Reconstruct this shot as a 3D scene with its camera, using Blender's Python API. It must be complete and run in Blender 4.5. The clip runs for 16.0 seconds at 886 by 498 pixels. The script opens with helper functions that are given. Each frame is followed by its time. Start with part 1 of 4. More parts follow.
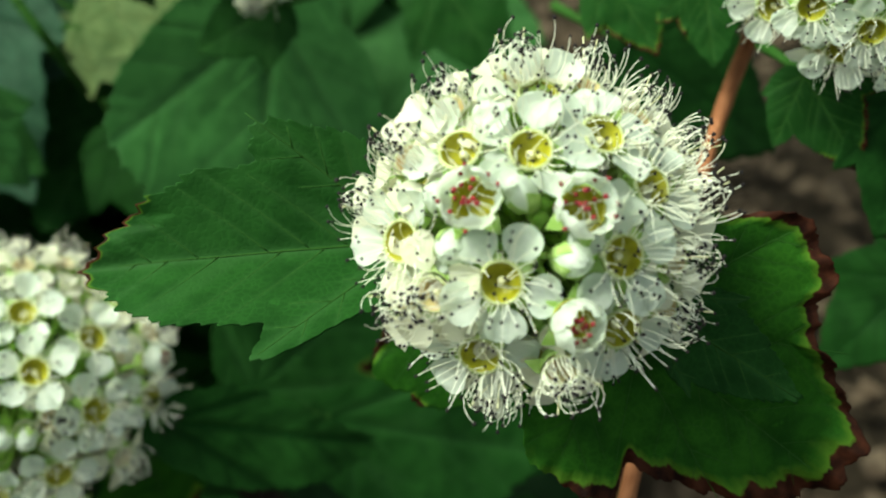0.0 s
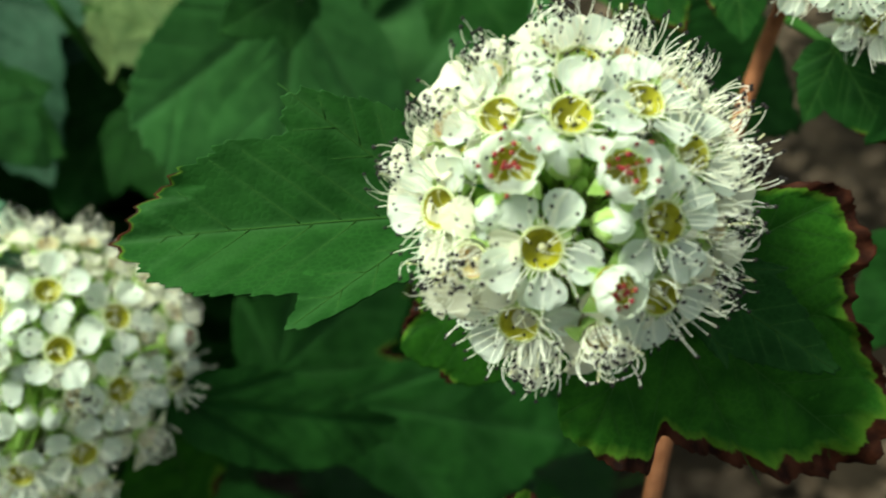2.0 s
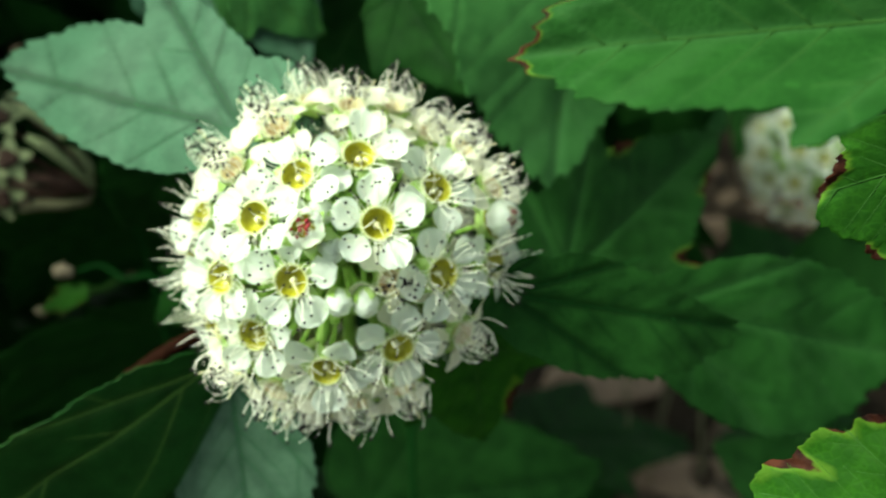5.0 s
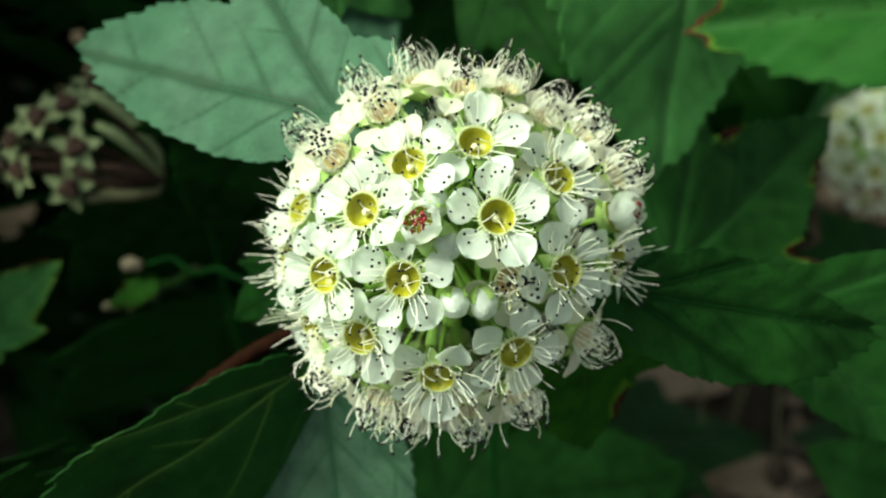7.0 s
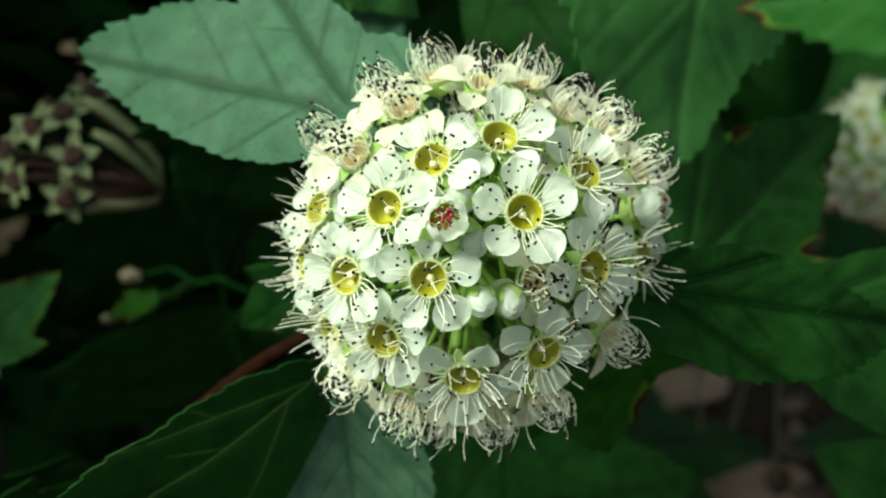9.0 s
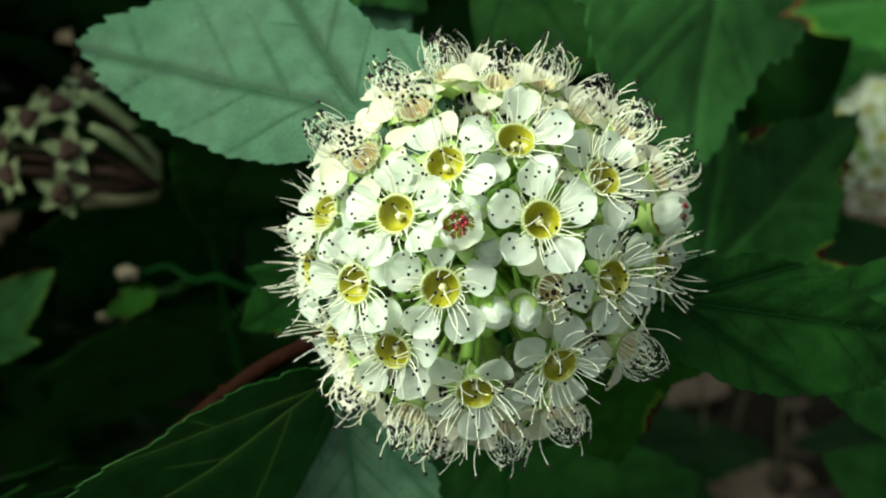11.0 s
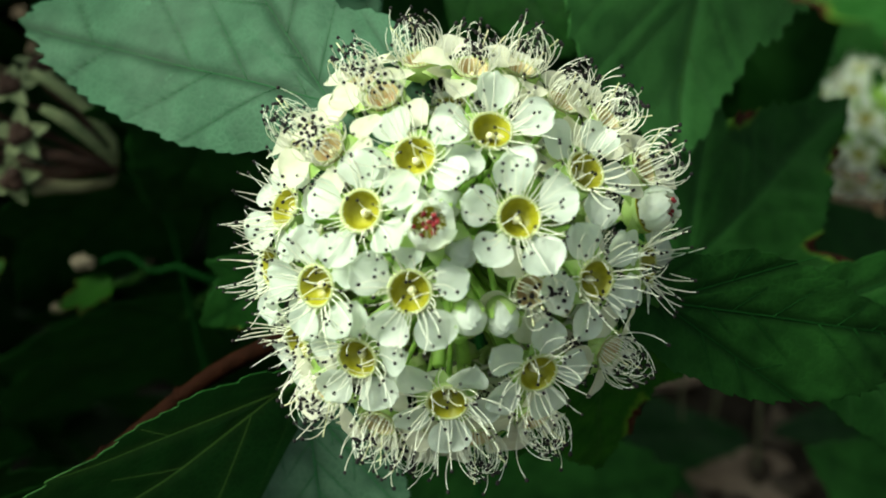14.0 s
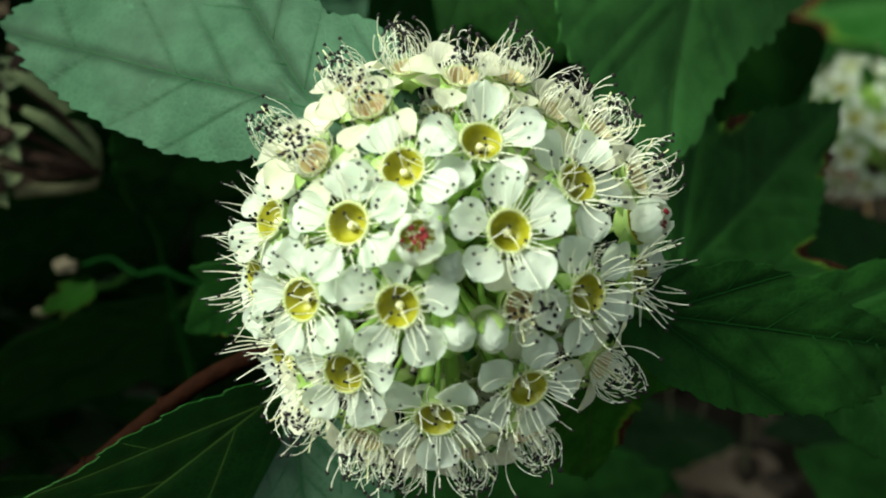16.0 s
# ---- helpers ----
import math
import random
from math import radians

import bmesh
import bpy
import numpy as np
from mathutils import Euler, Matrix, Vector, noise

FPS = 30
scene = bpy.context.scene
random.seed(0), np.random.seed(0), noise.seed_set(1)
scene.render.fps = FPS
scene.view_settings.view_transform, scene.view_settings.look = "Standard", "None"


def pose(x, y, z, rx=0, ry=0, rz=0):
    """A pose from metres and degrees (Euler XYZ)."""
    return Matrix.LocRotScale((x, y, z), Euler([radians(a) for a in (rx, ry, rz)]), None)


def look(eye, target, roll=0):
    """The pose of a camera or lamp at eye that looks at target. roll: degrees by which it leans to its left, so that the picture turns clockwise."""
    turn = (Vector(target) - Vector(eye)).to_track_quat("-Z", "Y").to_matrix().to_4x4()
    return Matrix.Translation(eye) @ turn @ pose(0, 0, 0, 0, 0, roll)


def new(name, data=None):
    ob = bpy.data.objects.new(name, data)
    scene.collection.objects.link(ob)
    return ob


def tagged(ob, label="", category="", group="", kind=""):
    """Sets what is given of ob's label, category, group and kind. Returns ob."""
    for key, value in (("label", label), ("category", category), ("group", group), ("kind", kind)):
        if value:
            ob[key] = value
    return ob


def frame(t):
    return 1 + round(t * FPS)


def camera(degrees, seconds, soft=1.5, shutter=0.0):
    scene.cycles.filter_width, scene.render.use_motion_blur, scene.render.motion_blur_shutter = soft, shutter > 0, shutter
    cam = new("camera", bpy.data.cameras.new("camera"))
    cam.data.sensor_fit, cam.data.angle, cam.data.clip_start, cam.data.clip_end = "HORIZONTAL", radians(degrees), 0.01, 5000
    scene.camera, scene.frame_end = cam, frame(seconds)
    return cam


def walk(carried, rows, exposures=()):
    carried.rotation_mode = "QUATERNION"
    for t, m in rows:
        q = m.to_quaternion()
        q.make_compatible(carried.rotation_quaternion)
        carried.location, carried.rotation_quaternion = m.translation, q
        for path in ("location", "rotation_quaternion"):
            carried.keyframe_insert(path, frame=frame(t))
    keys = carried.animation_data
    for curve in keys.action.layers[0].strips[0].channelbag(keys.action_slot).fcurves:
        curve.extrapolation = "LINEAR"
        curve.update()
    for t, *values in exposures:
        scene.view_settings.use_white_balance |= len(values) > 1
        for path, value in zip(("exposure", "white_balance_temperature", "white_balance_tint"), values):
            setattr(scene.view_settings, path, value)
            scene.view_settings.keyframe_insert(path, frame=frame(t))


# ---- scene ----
cam = camera(37.55, 16.0, soft=2.0, shutter=0.35)
cam.data.dof.use_dof, cam.data.dof.focus_distance, cam.data.dof.aperture_fstop = True, 0.117, 30.0
METRES, EYE, TILT, LEAN, TURN = 0.1, 0.32, -35.0, 0.0, 0.0
ROWS = [
    (0.0, -0.0, -0.0, 0.0, -1.29, -0.11, -0.92),
    (0.5, -0.0097, -0.0072, -0.0018, -1.6, -0.45, -1.14),
    (1.0, -0.0002, 0.0127, -0.0057, -1.45, -0.23, -0.89),
    (1.5, 0.0043, 0.0206, -0.0065, -1.58, -0.22, -1.09),
    (2.0, -0.0261, 0.0095, -0.0244, -1.06, -0.24, -0.88),
    (2.5, -0.0719, 0.0323, -0.057, -0.51, -0.42, -0.74),
    (3.0, -0.1006, 0.0786, -0.0631, 0.68, -0.64, -1.11),
    (3.5, -0.1651, 0.1252, -0.0609, 1.34, -1.53, -1.03),
    (4.0, -0.211, 0.1687, -0.0975, 2.69, -1.97, -0.96),
    (4.5, -0.2523, 0.2187, -0.1129, 3.35, -2.2, -1.16),
    (5.0, -0.2908, 0.2717, -0.1372, 4.48, -2.11, -1.22),
    (5.2, -0.2965, 0.2727, -0.1429, 5.23, -2.22, -0.96),
    (5.7, -0.3279, 0.3095, -0.1538, 6.13, -2.32, -0.97),
    (6.2, -0.3566, 0.3417, -0.1501, 6.33, -2.48, -1.13),
    (6.75, -0.3802, 0.3699, -0.141, 6.07, -2.62, -1.26),
    (7.3, -0.3907, 0.3887, -0.1395, 5.64, -2.58, -1.12),
    (7.5, -0.3933, 0.3974, -0.1458, 5.22, -2.32, -0.96),
    (8.0, -0.3935, 0.4059, -0.148, 5.14, -2.35, -0.64),
    (8.5, -0.3964, 0.4061, -0.1516, 5.24, -2.22, -0.71),
    (9.0, -0.4336, 0.4069, -0.1561, 4.98, -1.9, -0.39),
    (9.2, -0.4372, 0.4075, -0.1554, 5.79, -1.92, -0.45),
    (11.5, -0.4623, 0.4812, -0.1351, 4.54, -2.62, -1.01),
    (12.0, -0.4711, 0.5064, -0.13, 4.44, -2.93, -1.06),
    (12.5, -0.4792, 0.5199, -0.1296, 4.17, -3.27, -1.26),
    (13.0, -0.4739, 0.5219, -0.133, 3.95, -3.31, -1.03),
    (13.5, -0.4625, 0.5328, -0.1273, 3.75, -3.4, -1.01),
    (14.0, -0.4587, 0.5485, -0.1246, 3.62, -3.45, -1.02),
    (14.5, -0.4688, 0.5611, -0.12, 3.48, -3.66, -0.99),
    (15.0, -0.4862, 0.5636, -0.112, 3.26, -3.86, -1.04),
    (15.5, -0.4828, 0.5645, -0.0996, 3.09, -4.05, -0.96),
    (16.0, -0.4617, 0.572, -0.1083, 3.06, -3.8, -1.13),
]
BASE = pose(0, 0, EYE, TILT, LEAN, TURN)  # the shrub's own axes: x across, y into the leaves, z up the slope
walk(cam, [(t, BASE @ pose(METRES * x, METRES * y, METRES * z, 90 + pitch, roll, yaw)) for t, x, y, z, yaw, pitch, roll in ROWS],
     exposures=[(0.0, 1.33, 7150, -16), (2.5, 1.37, 7150, -16), (5.0, 1.78, 7150, -16), (7.5, 1.4, 7150, -16), (12.0, 1.27, 7150, -16), (16.0, 1.2, 7150, -16)])

# ---- world and light ----
world = bpy.data.worlds.new("sky")
scene.world = world
world.use_nodes = True
sky = world.node_tree.nodes.new("ShaderNodeTexSky")
sky.sky_type, sky.sun_disc = "NISHITA", False
sky.sun_elevation, sky.sun_rotation = radians(57), radians(-78)
world.node_tree.nodes["Background"].inputs["Strength"].default_value = 0.085
haze = world.node_tree.nodes.new("ShaderNodeHueSaturation")
haze.inputs["Saturation"].default_value = 0.45
world.node_tree.links.new(sky.outputs[0], haze.inputs["Color"])
world.node_tree.links.new(haze.outputs[0], world.node_tree.nodes["Background"].inputs["Color"])
sun = new("sun", bpy.data.lights.new("sun", "SUN"))
sun.data.energy, sun.data.angle, sun.data.color = 3.8, radians(30), (0.985, 0.985, 0.955)
sun.matrix_world = look((-0.7, 0.07, 0.95), (0, 0.2, 0))

# ---- materials ----


def shader(name):
    m = bpy.data.materials.new(name)
    m.use_nodes = True
    n = m.node_tree.nodes
    return m, n, m.node_tree.links, n["Principled BSDF"], n["Material Output"]


def mixed(n, l, fac, a, b):
    x = n.new("ShaderNodeMix")
    x.data_type = "RGBA"
    for key, v in ((0, fac), (6, a), (7, b)):
        if hasattr(v, "links"):
            l.new(v, x.inputs[key])
        else:
            x.inputs[key].default_value = v if key == 0 else (*v, 1)
    return x.outputs[2]


def noisy(n, l, scale, detail=4, lo=0.35, hi=0.65, kind="ShaderNodeTexNoise", out=0):
    c = n.new("ShaderNodeTexCoord")
    t = n.new(kind)
    t.inputs["Scale"].default_value = scale
    if "Detail" in t.inputs:
        t.inputs["Detail"].default_value = detail
    l.new(c.outputs["Object"], t.inputs["Vector"])
    r = n.new("ShaderNodeMapRange")
    r.inputs[1].default_value, r.inputs[2].default_value = lo, hi
    l.new(t.outputs[out], r.inputs[0])
    return r.outputs[0]


def relief(n, l, bsdf, height, strength, distance):
    b = n.new("ShaderNodeBump")
    b.inputs["Strength"].default_value, b.inputs["Distance"].default_value = strength, distance
    l.new(height, b.inputs["Height"])
    l.new(b.outputs[0], bsdf.inputs["Normal"])


def see_through(n, l, bsdf, out, colour, fac):
    t = n.new("ShaderNodeBsdfTranslucent")
    if hasattr(colour, "links"):
        l.new(colour, t.inputs[0])
    else:
        t.inputs[0].default_value = (*colour, 1)
    m = n.new("ShaderNodeMixShader")
    m.inputs[0].default_value = fac
    l.new(bsdf.outputs[0], m.inputs[1])
    l.new(t.outputs[0], m.inputs[2])
    l.new(m.outputs[0], out.inputs[0])


def plain(name, a, b, scale, rough=0.5, bump=0.15, dist=0.0001, glow=0.0, glow_colour=None, gloss=0.3):
    """A two-tone grained surface; glow is how much light it lets through."""
    m, n, l, p, out = shader(name)
    f = noisy(n, l, scale)
    col = mixed(n, l, f, a, b)
    info = n.new("ShaderNodeObjectInfo")
    hsv = n.new("ShaderNodeHueSaturation")
    vary = n.new("ShaderNodeMapRange")
    vary.inputs[3].default_value, vary.inputs[4].default_value = 0.88, 1.08
    l.new(info.outputs["Random"], vary.inputs[0])
    l.new(vary.outputs[0], hsv.inputs["Value"])
    l.new(col, hsv.inputs["Color"])
    l.new(hsv.outputs[0], p.inputs["Base Color"])
    p.inputs["Roughness"].default_value = rough
    p.inputs["Specular IOR Level"].default_value = gloss
    relief(n, l, p, noisy(n, l, scale * 3, 5, 0.2, 0.8), bump, dist)
    if glow:
        see_through(n, l, p, out, glow_colour or a, glow)
    return m


def leaf_material(name, deep, light, rib, rough=0.6, gloss=0.05, glow=0.22):
    """A leaf blade: mottled green, pale net of veins, scorched where the blade's scorch attribute is high."""
    m, n, l, p, out = shader(name)
    col = mixed(n, l, noisy(n, l, 70, 5, 0.3, 0.7), deep, light)
    net = noisy(n, l, 1300, 2, 0.0, 0.12, "ShaderNodeTexVoronoi")
    net.node.inputs[0].links[0].from_node.feature = "DISTANCE_TO_EDGE"
    col = mixed(n, l, net, tuple(1.06 * c for c in light), col)
    col = mixed(n, l, noisy(n, l, 260, 4, 0.42, 0.72), col, tuple(0.8 * c for c in deep))
    spots = noisy(n, l, 420, 3, 0.70, 0.76)
    col = mixed(n, l, spots, col, tuple(1.2 * c for c in light))
    info = n.new("ShaderNodeObjectInfo")
    hsv = n.new("ShaderNodeHueSaturation")
    vary = n.new("ShaderNodeMapRange")
    vary.inputs[3].default_value, vary.inputs[4].default_value = 1.0, 1.4
    l.new(info.outputs["Random"], vary.inputs[0])
    l.new(vary.outputs[0], hsv.inputs["Value"])
    l.new(col, hsv.inputs["Color"])
    line = n.new("ShaderNodeAttribute")
    line.attribute_name = "rib"
    col = mixed(n, l, line.outputs["Fac"], hsv.outputs[0], rib)
    at = n.new("ShaderNodeAttribute")
    at.attribute_name = "scorch"
    add = n.new("ShaderNodeMath")
    add.operation = "MULTIPLY_ADD"
    l.new(noisy(n, l, 260, 4, 0.2, 0.8), add.inputs[0])
    add.inputs[1].default_value = 0.55
    l.new(at.outputs["Fac"], add.inputs[2])
    yellow, brown = n.new("ShaderNodeMapRange"), n.new("ShaderNodeMapRange")
    for r, lo, hi in ((yellow, 0.54, 0.92), (brown, 0.80, 0.88)):
        r.inputs[1].default_value, r.inputs[2].default_value = lo, hi
        l.new(add.outputs[0], r.inputs[0])
    col = mixed(n, l, yellow.outputs[0], col, (0.082, 0.158, 0.0155))
    dead = mixed(n, l, noisy(n, l, 500, 3), (0.010, 0.003, 0.0022), (0.05, 0.015, 0.008))
    col = mixed(n, l, brown.outputs[0], col, dead)
    l.new(col, p.inputs["Base Color"])
    p.inputs["Roughness"].default_value = rough
    p.inputs["Specular IOR Level"].default_value = gloss
    pucker = n.new("ShaderNodeMath")
    pucker.operation = "MULTIPLY_ADD"
    l.new(noisy(n, l, 520, 3, 0.25, 0.75), pucker.inputs[0])
    pucker.inputs[1].default_value = 1.6
    l.new(net, pucker.inputs[2])
    relief(n, l, p, pucker.outputs[0], 0.16, 0.0002)
    see_through(n, l, p, out, col, glow)
    return m


LEAF = leaf_material("leaf_green", (0.0068, 0.0307, 0.0050), (0.0117, 0.0445, 0.0080), (0.0265, 0.0774, 0.0201))
LEAF_DARK = leaf_material("leaf_deep_green", (0.0057, 0.0254, 0.0042), (0.0102, 0.0400, 0.0069), (0.0024, 0.0119, 0.0019))
LEAF_PALE = leaf_material("leaf_grey_green", (0.0217, 0.0603, 0.0323), (0.0310, 0.0765, 0.0425), (0.0047, 0.0221, 0.0085), 0.55, 0.12)
LEAF_MID = leaf_material("leaf_mid_green", (0.0213, 0.0749, 0.0177), (0.0322, 0.0967, 0.0249), (0.0426, 0.1206, 0.0364), 0.55, 0.08)
LEAF_YELLOW = leaf_material("leaf_yellow_green", (0.0098, 0.0447, 0.0042), (0.0196, 0.0709, 0.0064), (0.0084, 0.0354, 0.0037), glow=0.16)
LEAF_GREY = leaf_material("leaf_dull_grey_green", (0.023, 0.052, 0.030), (0.034, 0.068, 0.041), (0.009, 0.03, 0.014), 0.5, 0.2)
LEAF_OLIVE = leaf_material("leaf_dry_olive", (0.06, 0.10, 0.035), (0.10, 0.135, 0.055), (0.10, 0.12, 0.04))
LEAF_SHEEN = leaf_material("leaf_glossy_deep_green", (0.0057, 0.0292, 0.0046), (0.0095, 0.0430, 0.0073), (0.0516, 0.1032, 0.0224), 0.5, 0.12, 0.2)
LEAF_LIME = leaf_material("leaf_lime_green", (0.0085, 0.040, 0.0026), (0.016, 0.058, 0.0042), (0.022, 0.066, 0.006))
VEIN = plain("vein_green", (0.020, 0.060, 0.010), (0.027, 0.072, 0.014), 300, 0.75, gloss=0.05)
VEIN_PALE = plain("vein_yellow_green", (0.07, 0.145, 0.028), (0.09, 0.165, 0.036), 300, 0.75, gloss=0.05)
VEIN_DEEP = plain("vein_deep_green", (0.004, 0.027, 0.004), (0.005, 0.033, 0.005), 300, 0.75, gloss=0.05)
VEIN_DARK = plain("vein_dark_green", (0.014, 0.062, 0.022), (0.022, 0.078, 0.03), 300, 0.75, gloss=0.05)
PETAL = plain("white_petal", (0.73, 0.742, 0.70), (0.645, 0.69, 0.635), 380, 0.5, 0.5, 0.0003, 0.53, (0.81, 0.865, 0.725))
PETAL_CREAM = plain("cream_fading_petal", (0.79, 0.755, 0.65), (0.72, 0.69, 0.57), 380, 0.5, 0.5, 0.0003, 0.53, (0.87, 0.85, 0.66))
CUP = plain("olive_cup", (0.225, 0.21, 0.010), (0.325, 0.305, 0.03), 900, 0.35, 0.2)
RIM = plain("pale_yellow_rim", (0.50, 0.53, 0.23), (0.58, 0.61, 0.35), 700, 0.45, 0.3, 0.0001, 0.35, (0.64, 0.70, 0.32))
CUP_OLD = plain("faded_cup", (0.62, 0.54, 0.28), (0.56, 0.38, 0.21), 900, 0.5, 0.2)
CUP_GREEN = plain("green_calyx", (0.23, 0.36, 0.08), (0.42, 0.52, 0.22), 600, 0.5, 0.2, 0.0001, 0.3, (0.45, 0.62, 0.15))
STALK_GREEN = plain("green_flower_stalk", (0.24, 0.42, 0.07), (0.36, 0.54, 0.13), 600, 0.5, 0.3, 0.0002, 0.35, (0.4, 0.62, 0.12))
FILAMENT = plain("cream_filament", (0.94, 0.935, 0.87), (0.92, 0.90, 0.78), 400, 0.5, 0.1, 0.0001, 0.35, (0.92, 0.9, 0.76))
ANTHER = plain("black_anther", (0.004, 0.003, 0.004), (0.010, 0.005, 0.007), 2000, 0.85)
ANTHER_RED = plain("crimson_anther", (0.24, 0.008, 0.018), (0.14, 0.006, 0.012), 2000, 0.45)
STYLE = plain("pale_style", (0.56, 0.54, 0.30), (0.66, 0.63, 0.42), 900, 0.4)
BARK = plain("red_brown_bark", (0.18, 0.066, 0.030), (0.27, 0.11, 0.055), 350, 0.7, 0.5, 0.0004, gloss=0.1)
# Red-brown bark taken down to near black: its shade is in the colour.
BARK_SHADED = plain("shaded_red_bark", (0.0060, 0.0020, 0.0010), (0.0112, 0.0036, 0.0020), 350, 0.8, 0.5, 0.0004, gloss=0.02)
BARK_TAN = plain("tan_bark", (0.36, 0.21, 0.11), (0.46, 0.29, 0.16), 350, 0.7, 0.5, 0.0004, gloss=0.1)
DRY = plain("dry_husk", (0.020, 0.008, 0.005), (0.05, 0.022, 0.014), 400, 0.8, 0.4, 0.0003)
HUSK = plain("grey_green_husk", (0.12, 0.15, 0.07), (0.19, 0.215, 0.11), 400, 0.75, 0.4, 0.0003)
STRAW = plain("dull_straw_stalk", (0.075, 0.07, 0.035), (0.13, 0.12, 0.065), 300, 0.8, 0.4, 0.0003)
BUD_DRY = plain("withered_petal", (0.10, 0.08, 0.055), (0.20, 0.16, 0.115), 400, 0.8, 0.4, 0.0003)
SOIL = plain("soil", (0.0108, 0.0081, 0.0057), (0.0378, 0.0277, 0.0196), 30, 0.95, 0.9, 0.01, gloss=0.03)
SCRAP = plain("dry_leaf_scrap", (0.0438, 0.0300, 0.0213), (0.1063, 0.0775, 0.0562), 120, 0.9, 0.5, 0.001, gloss=0.05)
LITTER = plain("dead_leaf_litter", (0.19, 0.125, 0.09), (0.30, 0.21, 0.155), 60, 0.85, 0.6, 0.001, gloss=0.1)

# ---- mesh helpers ----


def mesh(name, verts, faces, material, smooth=True):
    me = bpy.data.meshes.new(name)
    me.from_pydata([tuple(v) for v in verts], [], faces)
    me.materials.append(material)
    me.polygons.foreach_set("use_smooth", [smooth] * len(me.polygons))
    me.update()
    return me


def part(name, me, parent, m=None, label="", kind=""):
    ob = new(name, me)
    ob.parent = parent
    if m is not None:
        ob.matrix_basis = m
    return tagged(ob, label, kind=kind)


def tube(points, radii, sides=5, cap=True):
    """Vertices and faces of a round rod along the points."""
    pts = [Vector(p) for p in points]
    vs, fs = [], []
    side = None
    for i, p in enumerate(pts):
        d = (pts[min(i + 1, len(pts) - 1)] - pts[max(i - 1, 0)]).normalized()
        if side is None:
            side = d.orthogonal().normalized()
        side = (side - d * side.dot(d)).normalized()
        up = d.cross(side)
        r = radii[i] if hasattr(radii, "__len__") else radii
        for k in range(sides):
            a = 2 * math.pi * k / sides
            vs.append(p + r * (math.cos(a) * side + math.sin(a) * up))
    for i in range(len(pts) - 1):
        for k in range(sides):
            k2 = (k + 1) % sides
            fs.append((i * sides + k, i * sides + k2, (i + 1) * sides + k2, (i + 1) * sides + k))
    if cap:
        fs.append(tuple(range(sides))[::-1])
        fs.append(tuple((len(pts) - 1) * sides + k for k in range(sides)))
    return vs, fs


def joined(pieces):
    vs, fs = [], []
    for v, f in pieces:
        o = len(vs)
        vs.extend(v)
        fs.extend(tuple(i + o for i in face) for face in f)
    return vs, fs


BALL = bmesh.new()
bmesh.ops.create_icosphere(BALL, subdivisions=1, radius=1.0)
BALL_V, BALL_F = [v.co.copy() for v in BALL.verts], [tuple(v.index for v in f.verts) for f in BALL.faces]
BALL.free()


def ball(centre, r, stretch=1.0, axis=Vector((0, 0, 1))):
    q = axis.to_track_quat("Z", "Y").to_matrix()
    return [Vector(centre) + q @ Vector((v.x * r, v.y * r, v.z * r * stretch)) for v in BALL_V], BALL_F


def lathe(profile, sides=20):
    vs, fs = [], []
    for r, z in profile:
        for k in range(sides):
            a = 2 * math.pi * k / sides
            vs.append((r * math.cos(a), r * math.sin(a), z))
    for i in range(len(profile) - 1):
        for k in range(sides):
            k2 = (k + 1) % sides
            fs.append((i * sides + k, i * sides + k2, (i + 1) * sides + k2, (i + 1) * sides + k))
    return vs, fs


MM = 0.001

# ---- flowers: the axis of each is its z, the rim of its cup lies at the origin ----


def petal_mesh(rng, length, width, hollow, droop, material=PETAL):
    """A round petal on a short claw, lying along x from its root."""
    nu, nv = 14, 12
    vs, fs = [], []
    wave, ph, crease = rng.uniform(0.12, 0.34), rng.uniform(0, 6.3), rng.uniform(0.03, 0.09)
    notch = rng.uniform(0.0, 0.08)
    for i in range(nu + 1):
        u = i / nu
        disc = math.sqrt(max(0.0, 1 - ((u - 0.58) / 0.425) ** 2))
        w = width * max(disc, 0.24 * (1 - u) + 0.04)
        for j in range(nv + 1):
            v = 2 * j / nv - 1
            x = length * u * (1 - notch * (1 - abs(v)) * (u > 0.8)) - length * 0.06 * v * v * u
            z = hollow * length * (u * u * 0.9 + (v * w / width) ** 2 * 1.0 * (0.4 + 0.6 * u)) - droop * length * u ** 2.2
            z += wave * math.sin(3.2 * v + ph + 4 * u) * u * width * 0.5 + crease * math.sin(8.5 * v + 2 * ph + 3 * u) * u * width * 0.5
            vs.append((x * MM, v * w * MM, z * MM))
    for i in range(nu):
        for j in range(nv):
            a = i * (nv + 1) + j
            fs.append((a, a + nv + 1, a + nv + 2, a + 1))
    return mesh("petal", vs, fs, material)


